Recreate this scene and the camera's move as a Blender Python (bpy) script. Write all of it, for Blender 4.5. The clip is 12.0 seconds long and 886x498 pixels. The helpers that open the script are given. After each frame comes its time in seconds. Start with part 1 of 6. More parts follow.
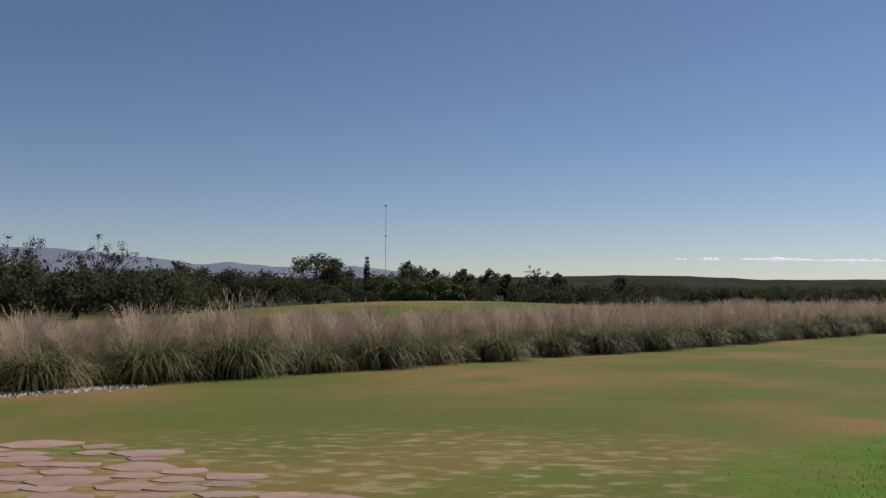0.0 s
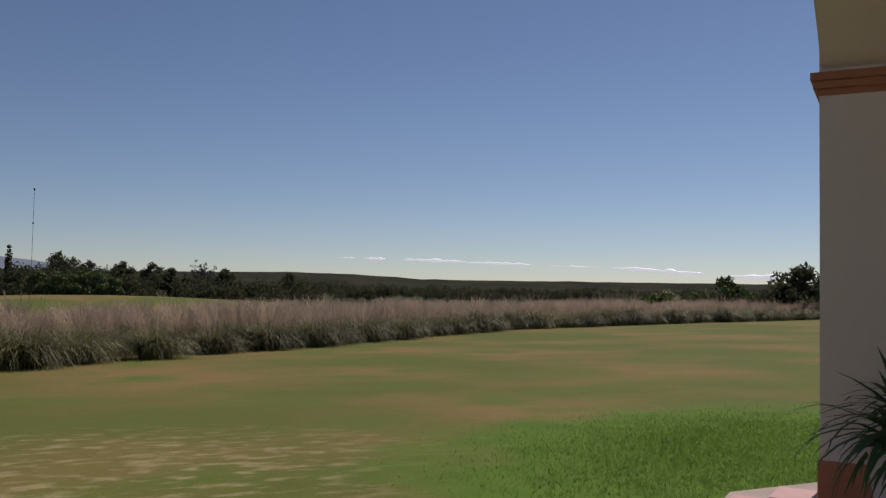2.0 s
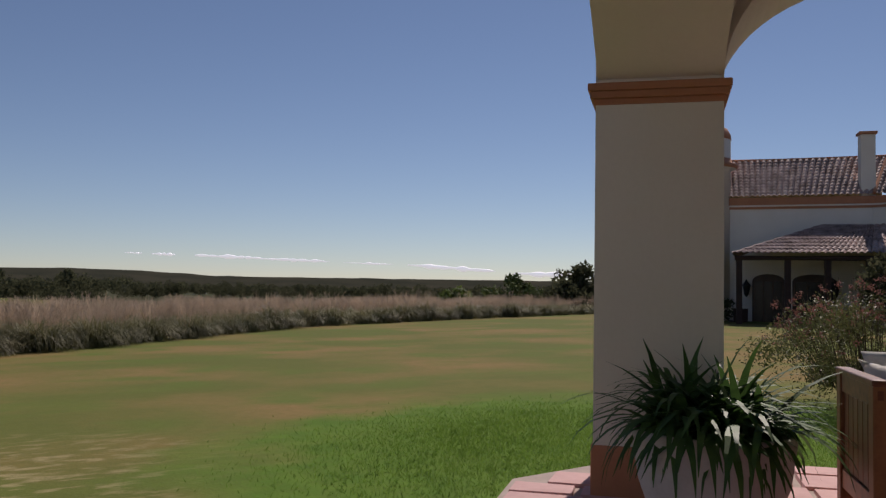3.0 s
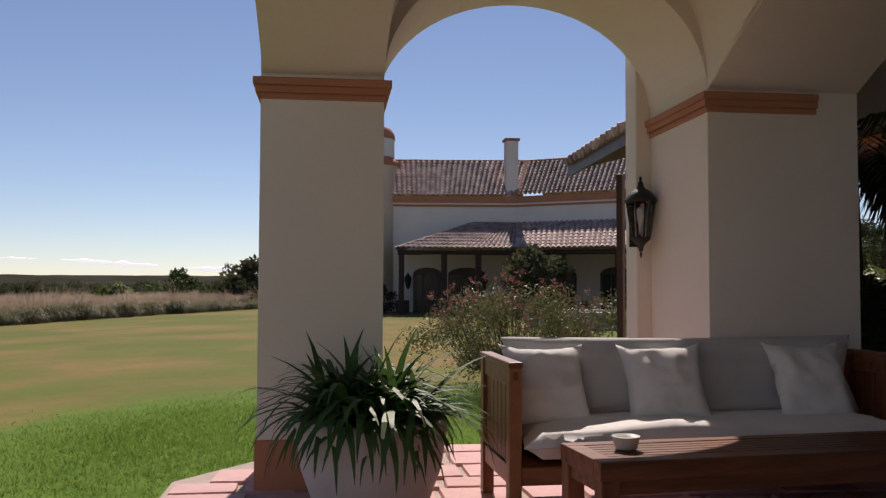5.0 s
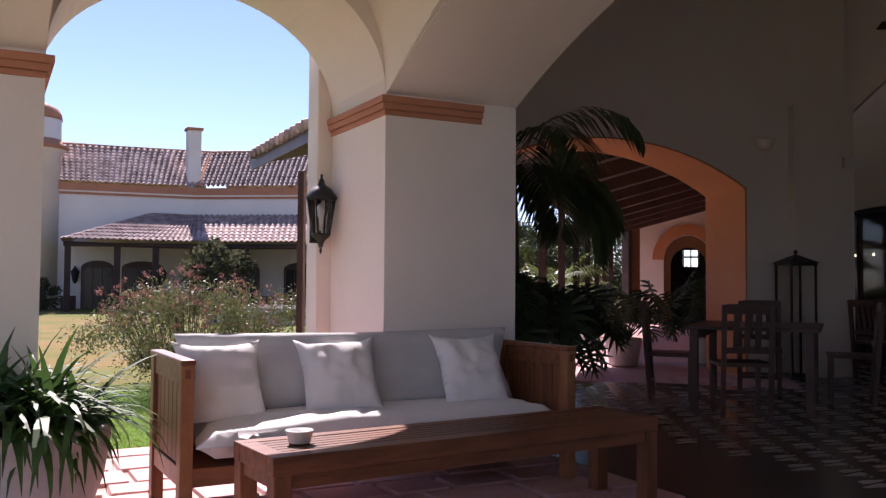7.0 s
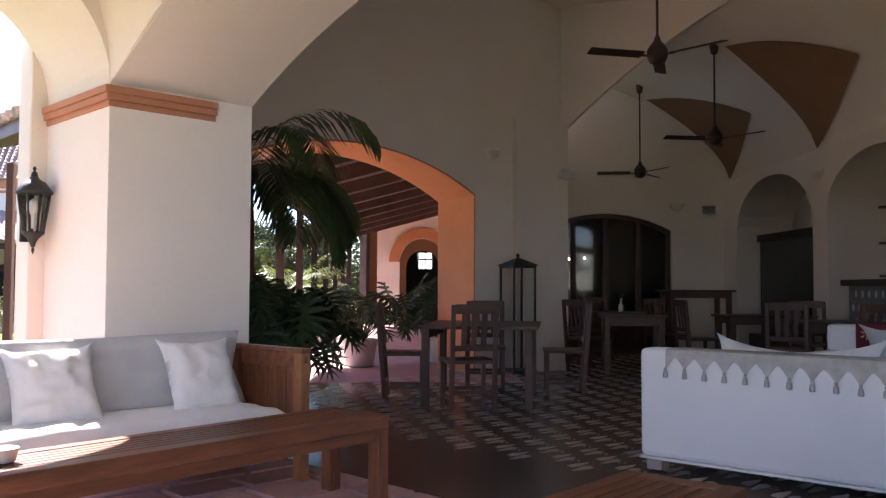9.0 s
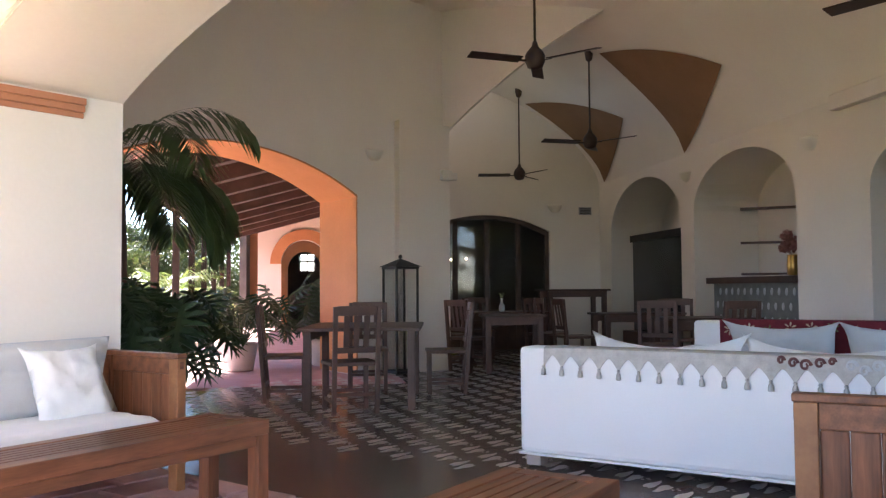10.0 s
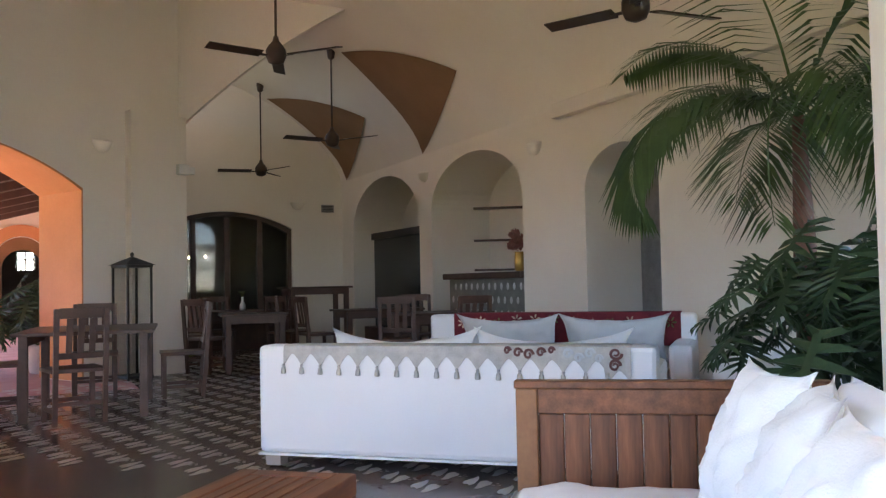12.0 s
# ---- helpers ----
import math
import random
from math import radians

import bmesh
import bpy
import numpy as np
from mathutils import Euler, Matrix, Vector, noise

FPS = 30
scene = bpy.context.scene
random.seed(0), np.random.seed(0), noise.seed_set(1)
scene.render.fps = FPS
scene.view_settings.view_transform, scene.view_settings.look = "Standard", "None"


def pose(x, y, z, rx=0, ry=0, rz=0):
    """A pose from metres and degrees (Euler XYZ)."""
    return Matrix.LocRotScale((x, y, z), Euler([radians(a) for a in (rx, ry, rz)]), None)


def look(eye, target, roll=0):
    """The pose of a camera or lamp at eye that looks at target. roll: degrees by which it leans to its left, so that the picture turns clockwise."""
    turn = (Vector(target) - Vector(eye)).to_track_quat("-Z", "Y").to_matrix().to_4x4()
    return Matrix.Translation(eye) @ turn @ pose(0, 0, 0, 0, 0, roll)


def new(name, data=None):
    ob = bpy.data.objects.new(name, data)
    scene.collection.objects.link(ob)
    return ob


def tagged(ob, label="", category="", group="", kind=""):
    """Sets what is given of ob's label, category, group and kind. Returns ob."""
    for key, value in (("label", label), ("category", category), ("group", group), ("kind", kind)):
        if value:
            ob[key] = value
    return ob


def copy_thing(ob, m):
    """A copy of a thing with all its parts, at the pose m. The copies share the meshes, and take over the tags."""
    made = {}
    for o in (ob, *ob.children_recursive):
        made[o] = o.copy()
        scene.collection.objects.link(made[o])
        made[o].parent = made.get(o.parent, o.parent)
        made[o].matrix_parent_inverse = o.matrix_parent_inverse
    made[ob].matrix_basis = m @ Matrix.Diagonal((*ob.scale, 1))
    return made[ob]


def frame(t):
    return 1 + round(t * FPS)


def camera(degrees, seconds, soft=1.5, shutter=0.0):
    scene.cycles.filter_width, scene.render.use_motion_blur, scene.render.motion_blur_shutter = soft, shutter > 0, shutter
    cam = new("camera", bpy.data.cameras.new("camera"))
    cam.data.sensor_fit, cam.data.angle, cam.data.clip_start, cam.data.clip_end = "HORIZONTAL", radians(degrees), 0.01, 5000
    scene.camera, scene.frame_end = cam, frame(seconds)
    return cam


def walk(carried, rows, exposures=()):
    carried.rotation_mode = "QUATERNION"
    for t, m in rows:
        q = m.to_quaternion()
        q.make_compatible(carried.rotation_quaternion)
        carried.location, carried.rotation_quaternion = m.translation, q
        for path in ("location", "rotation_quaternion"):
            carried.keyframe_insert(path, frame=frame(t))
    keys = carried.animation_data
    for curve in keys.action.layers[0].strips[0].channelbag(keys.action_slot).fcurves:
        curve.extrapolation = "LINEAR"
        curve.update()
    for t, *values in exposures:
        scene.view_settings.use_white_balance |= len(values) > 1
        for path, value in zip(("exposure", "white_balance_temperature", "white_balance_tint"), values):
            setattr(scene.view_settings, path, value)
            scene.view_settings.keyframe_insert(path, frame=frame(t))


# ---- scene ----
cam = camera(54.0, 12.0, soft=1.3)
PATH = [
    (0, pose(-0.001, 0.080, 1.1, 92.67, -0.12, 0.55)),
    (0.5, pose(0.005, 0.080, 1.1, 92.62, -0.93, -3.93)),
    (1, pose(0.014, 0.079, 1.1, 92.62, -1.18, -10.03)),
    (1.5, pose(0.021, 0.077, 1.1, 92.62, -1.16, -15.51)),
    (2, pose(0.029, 0.075, 1.1, 92.66, -1.06, -21.02)),
    (2.5, pose(0.036, 0.072, 1.1, 92.66, -1.06, -26.53)),
    (3, pose(0.045, 0.066, 1.1, 92.68, -0.95, -34.36)),
    (3.2, pose(0.048, 0.064, 1.1, 92.66, -0.94, -36.56)),
    (4.8, pose(0.064, 0.048, 1.1, 92.57, -0.32, -53.29)),
    (5, pose(0.066, 0.045, 1.1, 92.52, -0.19, -55.84)),
    (5.5, pose(0.069, 0.040, 1.1, 92.46, -0.23, -59.93)),
    (6, pose(0.073, 0.033, 1.1, 92.38, 0.01, -65.81)),
    (6.5, pose(0.075, 0.027, 1.1, 92.33, -0.38, -70.41)),
    (7, pose(0.078, 0.019, 1.1, 92.33, -0.44, -76.43)),
    (7.2, pose(0.078, 0.016, 1.1, 92.36, -0.37, -78.29)),
    (8.8, pose(0.080, -0.002, 1.1, 92.54, -0.13, -91.42)),
    (9, pose(0.080, -0.005, 1.1, 92.55, -0.21, -93.47)),
    (9.5, pose(0.079, -0.009, 1.1, 92.64, -0.08, -96.67)),
    (10, pose(0.078, -0.015, 1.1, 92.62, 0.41, -101.13)),
    (10.5, pose(0.077, -0.021, 1.1, 92.54, 0.67, -104.95)),
    (11, pose(0.075, -0.027, 1.1, 92.43, 1.07, -109.80)),
    (11.5, pose(0.073, -0.032, 1.1, 92.36, 0.86, -113.51)),
    (12, pose(0.071, -0.037, 1.1, 92.22, 1.15, -117.87)),
]
EXPOSURE = [(0.0, 0.05, 6550, 18), (1.2, 0.0, 6600, 18), (2.5, -0.18, 6700, 20), (3.2, -0.05, 6800, 21), (4.8, 0.3, 6900, 22), (5.5, 0.85, 7200, 23), (6.2, 1.15, 6850, 28), (7.2, 1.6, 6350, 33), (8.8, 2.7, 6400, 25), (9.5, 3.5, 6400, 20), (10.5, 4.27, 6450, 17), (12.0, 4.1, 6650, 17)]
walk(cam, PATH, EXPOSURE)

# ---- world and sun ----
SUN_AZ, SUN_EL = -56.0, 46.0          # yaw of the sun seen from the terrace, height above the horizon
world = bpy.data.worlds.new("world")
scene.world = world
world.use_nodes = True
wn = world.node_tree
sky = wn.nodes.new("ShaderNodeTexSky")
sky.sky_type = "NISHITA"
sky.sun_disc = False
sky.sun_elevation = radians(SUN_EL)
sky.sun_rotation = radians(-SUN_AZ)
sky.air_density = 0.8
sky.dust_density = 0.05
sky.ozone_density = 3.0
wn.links.new(sky.outputs[0], wn.nodes["Background"].inputs[0])
wn.nodes["Background"].inputs[1].default_value = 0.066
sun = new("sun", bpy.data.lights.new("sun", "SUN"))
sun.data.energy = 3.7
sun.data.angle = radians(0.5)
sun.data.color = (1.0, 0.95, 0.87)
a = radians(SUN_AZ)
e = radians(SUN_EL)
sun_dir = Vector((-math.sin(a) * math.cos(e), math.cos(a) * math.cos(e), math.sin(e)))
sun.matrix_world = look(sun_dir * 60, (0, 0, 0))
# added fill lamp that brightens the dining room, at the made-up high window
fill_lamp = new("added_fill_light", bpy.data.lights.new("added_fill_light", "AREA"))
fill_lamp.data.shape, fill_lamp.data.size, fill_lamp.data.size_y = "RECTANGLE", 2.3, 0.85
fill_lamp.data.energy = 0.45
fill_lamp.data.color = (1.0, 0.93, 0.86)
fill_lamp.matrix_world = pose(0, 0, 0, 0, 0, -2.3) @ pose(13.9, -1.45, 4.5, -68, 0, 0)

# ---- materials ----
def material(name, color, color2=None, rough=0.7, metal=0.0, scale=6.0, fine=60.0, bump=0.15, stretch=(1, 1, 1), vary=0.0, spec=0.4, trans=0.0, sheen=0.0):
    """A procedural surface: two colours mixed by coarse and fine noise, with a fine relief."""
    m = bpy.data.materials.new(name)
    m.use_nodes = True
    nt = m.node_tree
    n, ln = nt.nodes, nt.links
    b = n["Principled BSDF"]
    co = n.new("ShaderNodeTexCoord")
    mp = n.new("ShaderNodeMapping")
    mp.inputs["Scale"].default_value = stretch
    ln.new(co.outputs["Object"], mp.inputs["Vector"])
    big = n.new("ShaderNodeTexNoise")
    big.inputs["Scale"].default_value = scale
    big.inputs["Detail"].default_value = 5
    small = n.new("ShaderNodeTexNoise")
    small.inputs["Scale"].default_value = fine
    small.inputs["Detail"].default_value = 3
    ln.new(mp.outputs[0], big.inputs["Vector"])
    ln.new(mp.outputs[0], small.inputs["Vector"])
    add = n.new("ShaderNodeMath")
    add.operation = "MULTIPLY_ADD"
    add.inputs[1].default_value = 0.35
    ln.new(small.outputs[0], add.inputs[0])
    ln.new(big.outputs[0], add.inputs[2])
    ramp = n.new("ShaderNodeMapRange")
    ramp.inputs[1].default_value = 0.45
    ramp.inputs[2].default_value = 0.9
    ln.new(add.outputs[0], ramp.inputs[0])
    mix = n.new("ShaderNodeMix")
    mix.data_type = "RGBA"
    color2 = color2 or tuple(c * 0.8 for c in color)
    mix.inputs["A"].default_value = (*color, 1)
    mix.inputs["B"].default_value = (*color2, 1)
    ln.new(ramp.outputs[0], mix.inputs["Factor"])
    out = mix.outputs["Result"]
    if vary:
        info = n.new("ShaderNodeObjectInfo")
        geo = n.new("ShaderNodeNewGeometry")
        sm = n.new("ShaderNodeMath")
        ln.new(info.outputs["Random"], sm.inputs[0])
        ln.new(geo.outputs["Random Per Island"], sm.inputs[1])
        rng = n.new("ShaderNodeMapRange")
        rng.inputs[2].default_value = 2.0
        rng.inputs[3].default_value = 1 - vary
        rng.inputs[4].default_value = 1 + vary
        ln.new(sm.outputs[0], rng.inputs[0])
        hsv = n.new("ShaderNodeHueSaturation")
        ln.new(rng.outputs[0], hsv.inputs["Value"])
        ln.new(out, hsv.inputs["Color"])
        out = hsv.outputs[0]
    ln.new(out, b.inputs["Base Color"])
    b.inputs["Roughness"].default_value = rough
    b.inputs["Metallic"].default_value = metal
    b.inputs["Specular IOR Level"].default_value = spec
    if sheen:
        b.inputs["Sheen Weight"].default_value = sheen
    if bump:
        bp = n.new("ShaderNodeBump")
        bp.inputs["Strength"].default_value = bump
        bp.inputs["Distance"].default_value = 0.01
        ln.new(add.outputs[0], bp.inputs["Height"])
        ln.new(bp.outputs[0], b.inputs["Normal"])
    if trans:
        tr = n.new("ShaderNodeBsdfTranslucent")
        ln.new(out, tr.inputs["Color"])
        ms = n.new("ShaderNodeMixShader")
        ms.inputs[0].default_value = trans
        ln.new(b.outputs[0], ms.inputs[1])
        ln.new(tr.outputs[0], ms.inputs[2])
        ln.new(ms.outputs[0], n["Material Output"].inputs["Surface"])
    return m


PLASTER = material("plaster", (0.80, 0.73, 0.65), (0.74, 0.67, 0.59), 0.9, scale=1.2, fine=35, bump=0.25)
PLASTER_IN = material("plaster_inside", (0.79, 0.74, 0.67), (0.74, 0.68, 0.61), 0.9, scale=1.0, fine=30, bump=0.2)
TERRACOTTA = material("terracotta_paint", (0.50, 0.22, 0.12), (0.42, 0.18, 0.10), 0.8, scale=3, fine=40)
ORANGE = material("orange_plaster", (0.60, 0.27, 0.125), (0.52, 0.225, 0.10), 0.85, scale=2, fine=30)
BROWN = material("brown_vault_paint", (0.27, 0.155, 0.08), (0.23, 0.13, 0.065), 0.85, scale=2, fine=30)
TEAK = material("teak", (0.25, 0.098, 0.045), (0.10, 0.038, 0.019), 0.38, scale=2.2, fine=14, stretch=(1, 9, 9), bump=0.12, vary=0.2)
TEAK_UP = material("teak_upright", (0.25, 0.098, 0.045), (0.10, 0.038, 0.019), 0.4, scale=2.2, fine=14, stretch=(9, 9, 1), bump=0.12, vary=0.3)
TEAK_END = material("teak_end_grain", (0.31, 0.14, 0.058), (0.20, 0.085, 0.036), 0.45, scale=9, fine=60, vary=0.15)
DARKWOOD = material("dark_wood", (0.085, 0.045, 0.03), (0.05, 0.026, 0.018), 0.45, scale=5, fine=40, vary=0.2)
CHAIRWOOD = material("chair_wood", (0.125, 0.070, 0.052), (0.075, 0.042, 0.032), 0.5, scale=6, fine=40, vary=0.15)
BEAM = material("beam_wood", (0.06, 0.03, 0.022), (0.035, 0.018, 0.013), 0.7, scale=4, fine=30)
LINEN = material("white_linen", (0.80, 0.79, 0.77), (0.72, 0.71, 0.69), 0.95, scale=6, fine=160, bump=0.35, sheen=0.2)
GREYLINEN = material("grey_linen", (0.56, 0.555, 0.55), (0.48, 0.475, 0.47), 0.95, scale=6, fine=160, bump=0.35, sheen=0.2)
SOFAWHITE = material("white_slipcover", (0.86, 0.84, 0.82), (0.81, 0.79, 0.77), 0.9, scale=1.5, fine=90, bump=0.25, sheen=0.15)
RUNNER = material("woven_runner", (0.56, 0.53, 0.48), (0.40, 0.37, 0.33), 0.95, scale=14, fine=120, bump=0.4)
RUNNER_MARK = material("runner_embroidery", (0.10, 0.04, 0.04), (0.16, 0.07, 0.06), 0.95, scale=14, fine=120)
REDCLOTH = material("red_throw", (0.19, 0.022, 0.03), (0.12, 0.012, 0.02), 0.9, scale=12, fine=90)
CREAMTHREAD = material("cream_embroidery", (0.60, 0.50, 0.38), (0.5, 0.36, 0.26), 0.9, scale=12, fine=90)
IRON = material("black_iron", (0.025, 0.025, 0.026), (0.04, 0.038, 0.035), 0.5, metal=0.4, scale=12, fine=80)
FANBROWN = material("fan_brown", (0.05, 0.03, 0.022), (0.035, 0.02, 0.016), 0.4, scale=8, fine=50)
BLACK = material("black_screen", (0.012, 0.012, 0.014), (0.015, 0.015, 0.016), 0.25, scale=3, fine=20, bump=0)
STEEL = material("dull_metal", (0.35, 0.35, 0.36), (0.25, 0.25, 0.26), 0.4, metal=0.8, scale=10, fine=60)
BRASS = material("brass", (0.45, 0.28, 0.08), (0.35, 0.2, 0.06), 0.35, metal=0.9, scale=10, fine=60)
CERAMIC = material("white_ceramic", (0.72, 0.72, 0.70), (0.64, 0.63, 0.61), 0.35, scale=8, fine=60, bump=0.05)
POT = material("white_clay_pot", (0.66, 0.60, 0.58), (0.55, 0.48, 0.46), 0.85, scale=4, fine=50, bump=0.3)
SOIL = material("soil", (0.05, 0.035, 0.025), (0.03, 0.02, 0.015), 0.95, scale=12, fine=60, bump=0.6)
STONE = material("pink_flagstone", (0.62, 0.39, 0.37), (0.50, 0.29, 0.27), 0.8, scale=2.2, fine=25, bump=0.4, vary=0.16)
PATHSTONE = material("tan_flagstone", (0.38, 0.255, 0.21), (0.27, 0.175, 0.14), 0.85, scale=3.0, fine=25, bump=0.5, vary=0.22)
GROUT = material("pale_joint", (0.45, 0.36, 0.31), (0.36, 0.29, 0.25), 0.9, scale=6, fine=40, bump=0.4)
CONCRETE = material("dark_polished_floor", (0.085, 0.07, 0.06), (0.055, 0.045, 0.04), 0.22, scale=1.5, fine=25, bump=0.06)
ROOFTILE = material("roof_tile", (0.50, 0.37, 0.33), (0.15, 0.095, 0.08), 0.75, scale=2.5, fine=20, bump=0.4, vary=0.3)
BASIN = material("basin_stone", (0.55, 0.52, 0.48), (0.45, 0.42, 0.38), 0.85, scale=3, fine=30)
GRAVEL = material("white_gravel", (0.62, 0.58, 0.54), (0.42, 0.38, 0.35), 0.9, scale=5, fine=40, vary=0.3)
LEAFDARK = material("dark_strap_leaf", (0.04, 0.085, 0.024), (0.075, 0.15, 0.035), 0.55, scale=6, fine=40, bump=0.1, vary=0.3, trans=0.3)
PALMLEAF = material("palm_leaf", (0.06, 0.10, 0.035), (0.09, 0.14, 0.05), 0.42, scale=6, fine=40, bump=0.1, vary=0.25, trans=0.25)
LAWNGREEN = material("lawn_blade", (0.125, 0.22, 0.034), (0.155, 0.255, 0.045), 0.7, scale=2, fine=20, bump=0, vary=0.3, trans=0.5, spec=0.1)
GARDENLEAF = material("garden_leaf", (0.055, 0.078, 0.022), (0.09, 0.115, 0.035), 0.5, scale=4, fine=30, vary=0.35, trans=0.2)
PHILO = material("philodendron_leaf", (0.030, 0.056, 0.024), (0.050, 0.082, 0.034), 0.35, scale=6, fine=40, bump=0.1, vary=0.25, trans=0.15)
BRIGHTLEAF = material("bright_bush_leaf", (0.16, 0.20, 0.05), (0.09, 0.13, 0.03), 0.5, scale=4, fine=30, vary=0.35, trans=0.35)
TREELEAF = material("tree_leaf", (0.085, 0.092, 0.05), (0.12, 0.122, 0.07), 0.95, scale=0.4, fine=4, bump=0, vary=0.3, trans=0.42, spec=0.0)
TREEPALE = material("pale_tree_leaf", (0.095, 0.125, 0.038), (0.13, 0.16, 0.055), 0.95, scale=0.6, fine=6, bump=0.1, vary=0.3, trans=0.15)
DRYTWIG = material("grey_twig", (0.13, 0.11, 0.085), (0.09, 0.075, 0.06), 0.9, scale=2, fine=20, vary=0.3)
BARK = material("bark", (0.10, 0.075, 0.055), (0.06, 0.045, 0.035), 0.9, scale=6, fine=40, bump=0.6)
PALMTRUNK = material("palm_trunk", (0.17, 0.085, 0.06), (0.11, 0.06, 0.045), 0.8, scale=5, fine=40, bump=0.5)
GRASSBLADE = material("tussock_blade", (0.085, 0.098, 0.035), (0.26, 0.235, 0.105), 0.6, scale=1.2, fine=10, bump=0.0, vary=0.45, trans=0.35)
PLUME = material("grass_plume", (0.52, 0.40, 0.30), (0.43, 0.33, 0.235), 0.9, scale=2, fine=20, bump=0, vary=0.25, trans=0.4)
FLOWERRED = material("red_flower", (0.27, 0.10, 0.095), (0.33, 0.17, 0.14), 0.7, scale=8, fine=40, vary=0.3, trans=0.3)
SHRUBLEAF = material("shrub_leaf", (0.10, 0.115, 0.045), (0.15, 0.15, 0.06), 0.55, scale=3, fine=30, vary=0.35, trans=0.3)
# plaster darkened in its base colour to give the rooms beyond their shade
SHADEROOM = material("shade_painted_interior", (0.20, 0.18, 0.16), (0.14, 0.12, 0.11), 0.9, scale=2, fine=20)
PINKWALL = material("pink_red_boards", (0.80, 0.43, 0.37), (0.70, 0.35, 0.30), 0.8, scale=3, fine=30, vary=0.1)
TILEBASE = material("hydraulic_tile", (0.17, 0.12, 0.10), (0.115, 0.08, 0.068), 0.24, scale=2.2, fine=30, bump=0.08, vary=0.18)
TILEMOTIF = material("tile_motif", (0.54, 0.51, 0.46), (0.40, 0.37, 0.33), 0.3, scale=7, fine=40, bump=0.05, vary=0.12)
TILEGREY = material("grey_tile", (0.20, 0.20, 0.18), (0.13, 0.13, 0.12), 0.4, scale=8, fine=40, bump=0.1)
GLASS = bpy.data.materials.new("glass")
GLASS.use_nodes = True
g = GLASS.node_tree.nodes["Principled BSDF"]
g.inputs["Transmission Weight"].default_value = 1.0
g.inputs["Roughness"].default_value = 0.03
g.inputs["Base Color"].default_value = (0.93, 0.95, 0.94, 1)
g.inputs["IOR"].default_value = 1.3


def ground_material():
    """Lawn: dry brownish patches, straw streaks near the path and a bright green watered stretch beside the terrace."""
    m = bpy.data.materials.new("lawn")
    m.use_nodes = True
    nt = m.node_tree
    n, ln = nt.nodes, nt.links
    b = n["Principled BSDF"]
    co = n.new("ShaderNodeTexCoord")

    def nz(scale, detail=4, sx=1, sy=1):
        mp = n.new("ShaderNodeMapping")
        mp.inputs["Scale"].default_value = (sx, sy, 1)
        mp.inputs["Rotation"].default_value = (0, 0, 0.5)
        t = n.new("ShaderNodeTexNoise")
        t.inputs["Scale"].default_value = scale
        t.inputs["Detail"].default_value = detail
        ln.new(co.outputs["Object"], mp.inputs[0])
        ln.new(mp.outputs[0], t.inputs["Vector"])
        return t.outputs[0]

    def rng(v, a, c):
        r = n.new("ShaderNodeMapRange")
        r.inputs[1].default_value, r.inputs[2].default_value = a, c
        ln.new(v, r.inputs[0])
        return r.outputs[0]

    def mix(f, a, c):
        x = n.new("ShaderNodeMix")
        x.data_type = "RGBA"
        ln.new(f, x.inputs["Factor"])
        for s, v in (("A", a), ("B", c)):
            if isinstance(v, tuple):
                x.inputs[s].default_value = (*v, 1)
            else:
                ln.new(v, x.inputs[s])
        return x.outputs["Result"]

    def math_node(op, a, c):
        x = n.new("ShaderNodeMath")
        x.operation = op
        for i, v in enumerate((a, c)):
            if isinstance(v, (int, float)):
                x.inputs[i].default_value = v
            else:
                ln.new(v, x.inputs[i])
        return x.outputs[0]

    base = mix(rng(nz(0.20, 6), 0.42, 0.60), (0.13, 0.145, 0.034), (0.27, 0.175, 0.07))
    base = mix(rng(nz(0.7, 4), 0.48, 0.72), base, (0.115, 0.165, 0.03))
    straw = math_node("MULTIPLY", rng(nz(5.5, 6, 0.8, 1.5), 0.50, 0.66), 0.62)
    sep = n.new("ShaderNodeSeparateXYZ")
    ln.new(co.outputs["Object"], sep.inputs[0])
    # straw streaks lie around the stepping stones
    dx = math_node("SUBTRACT", sep.outputs[0], -0.7)
    dy = math_node("SUBTRACT", sep.outputs[1], 6.2)
    d2 = math_node("ADD", math_node("MULTIPLY", dx, dx), math_node("MULTIPLY", math_node("MULTIPLY", dy, dy), 2.2))
    near = rng(d2, 13.0, 3.0)
    base = mix(math_node("MULTIPLY", straw, near), base, (0.48, 0.38, 0.21))
    # watered grass beside the terrace: a round stretch
    gx = math_node("SUBTRACT", sep.outputs[0], 5.2)
    gy = math_node("SUBTRACT", sep.outputs[1], 4.0)
    g2 = math_node("SQRT", math_node("ADD", math_node("MULTIPLY", gx, gx), math_node("MULTIPLY", gy, gy)), 0)
    edge = math_node("ADD", g2, math_node("MULTIPLY", nz(1.1, 4), 2.2))
    base = mix(rng(edge, 5.2, 4.2), base, mix(rng(nz(3.0, 4), 0.35, 0.65), (0.075, 0.17, 0.016), (0.11, 0.21, 0.024)))
    # far fields
    far = math_node("SQRT", math_node("ADD", math_node("MULTIPLY", sep.outputs[0], sep.outputs[0]), math_node("MULTIPLY", sep.outputs[1], sep.outputs[1])), 0)
    base = mix(rng(far, 70, 130), base, mix(rng(nz(0.02, 5), 0.4, 0.6), (0.06, 0.055, 0.03), (0.035, 0.04, 0.02)))
    ln.new(mix(rng(nz(120, 5), 0.3, 0.75), base, mix(rng(nz(9, 6), 0.2, 0.9), (0.09, 0.105, 0.022), base)), b.inputs["Base Color"])
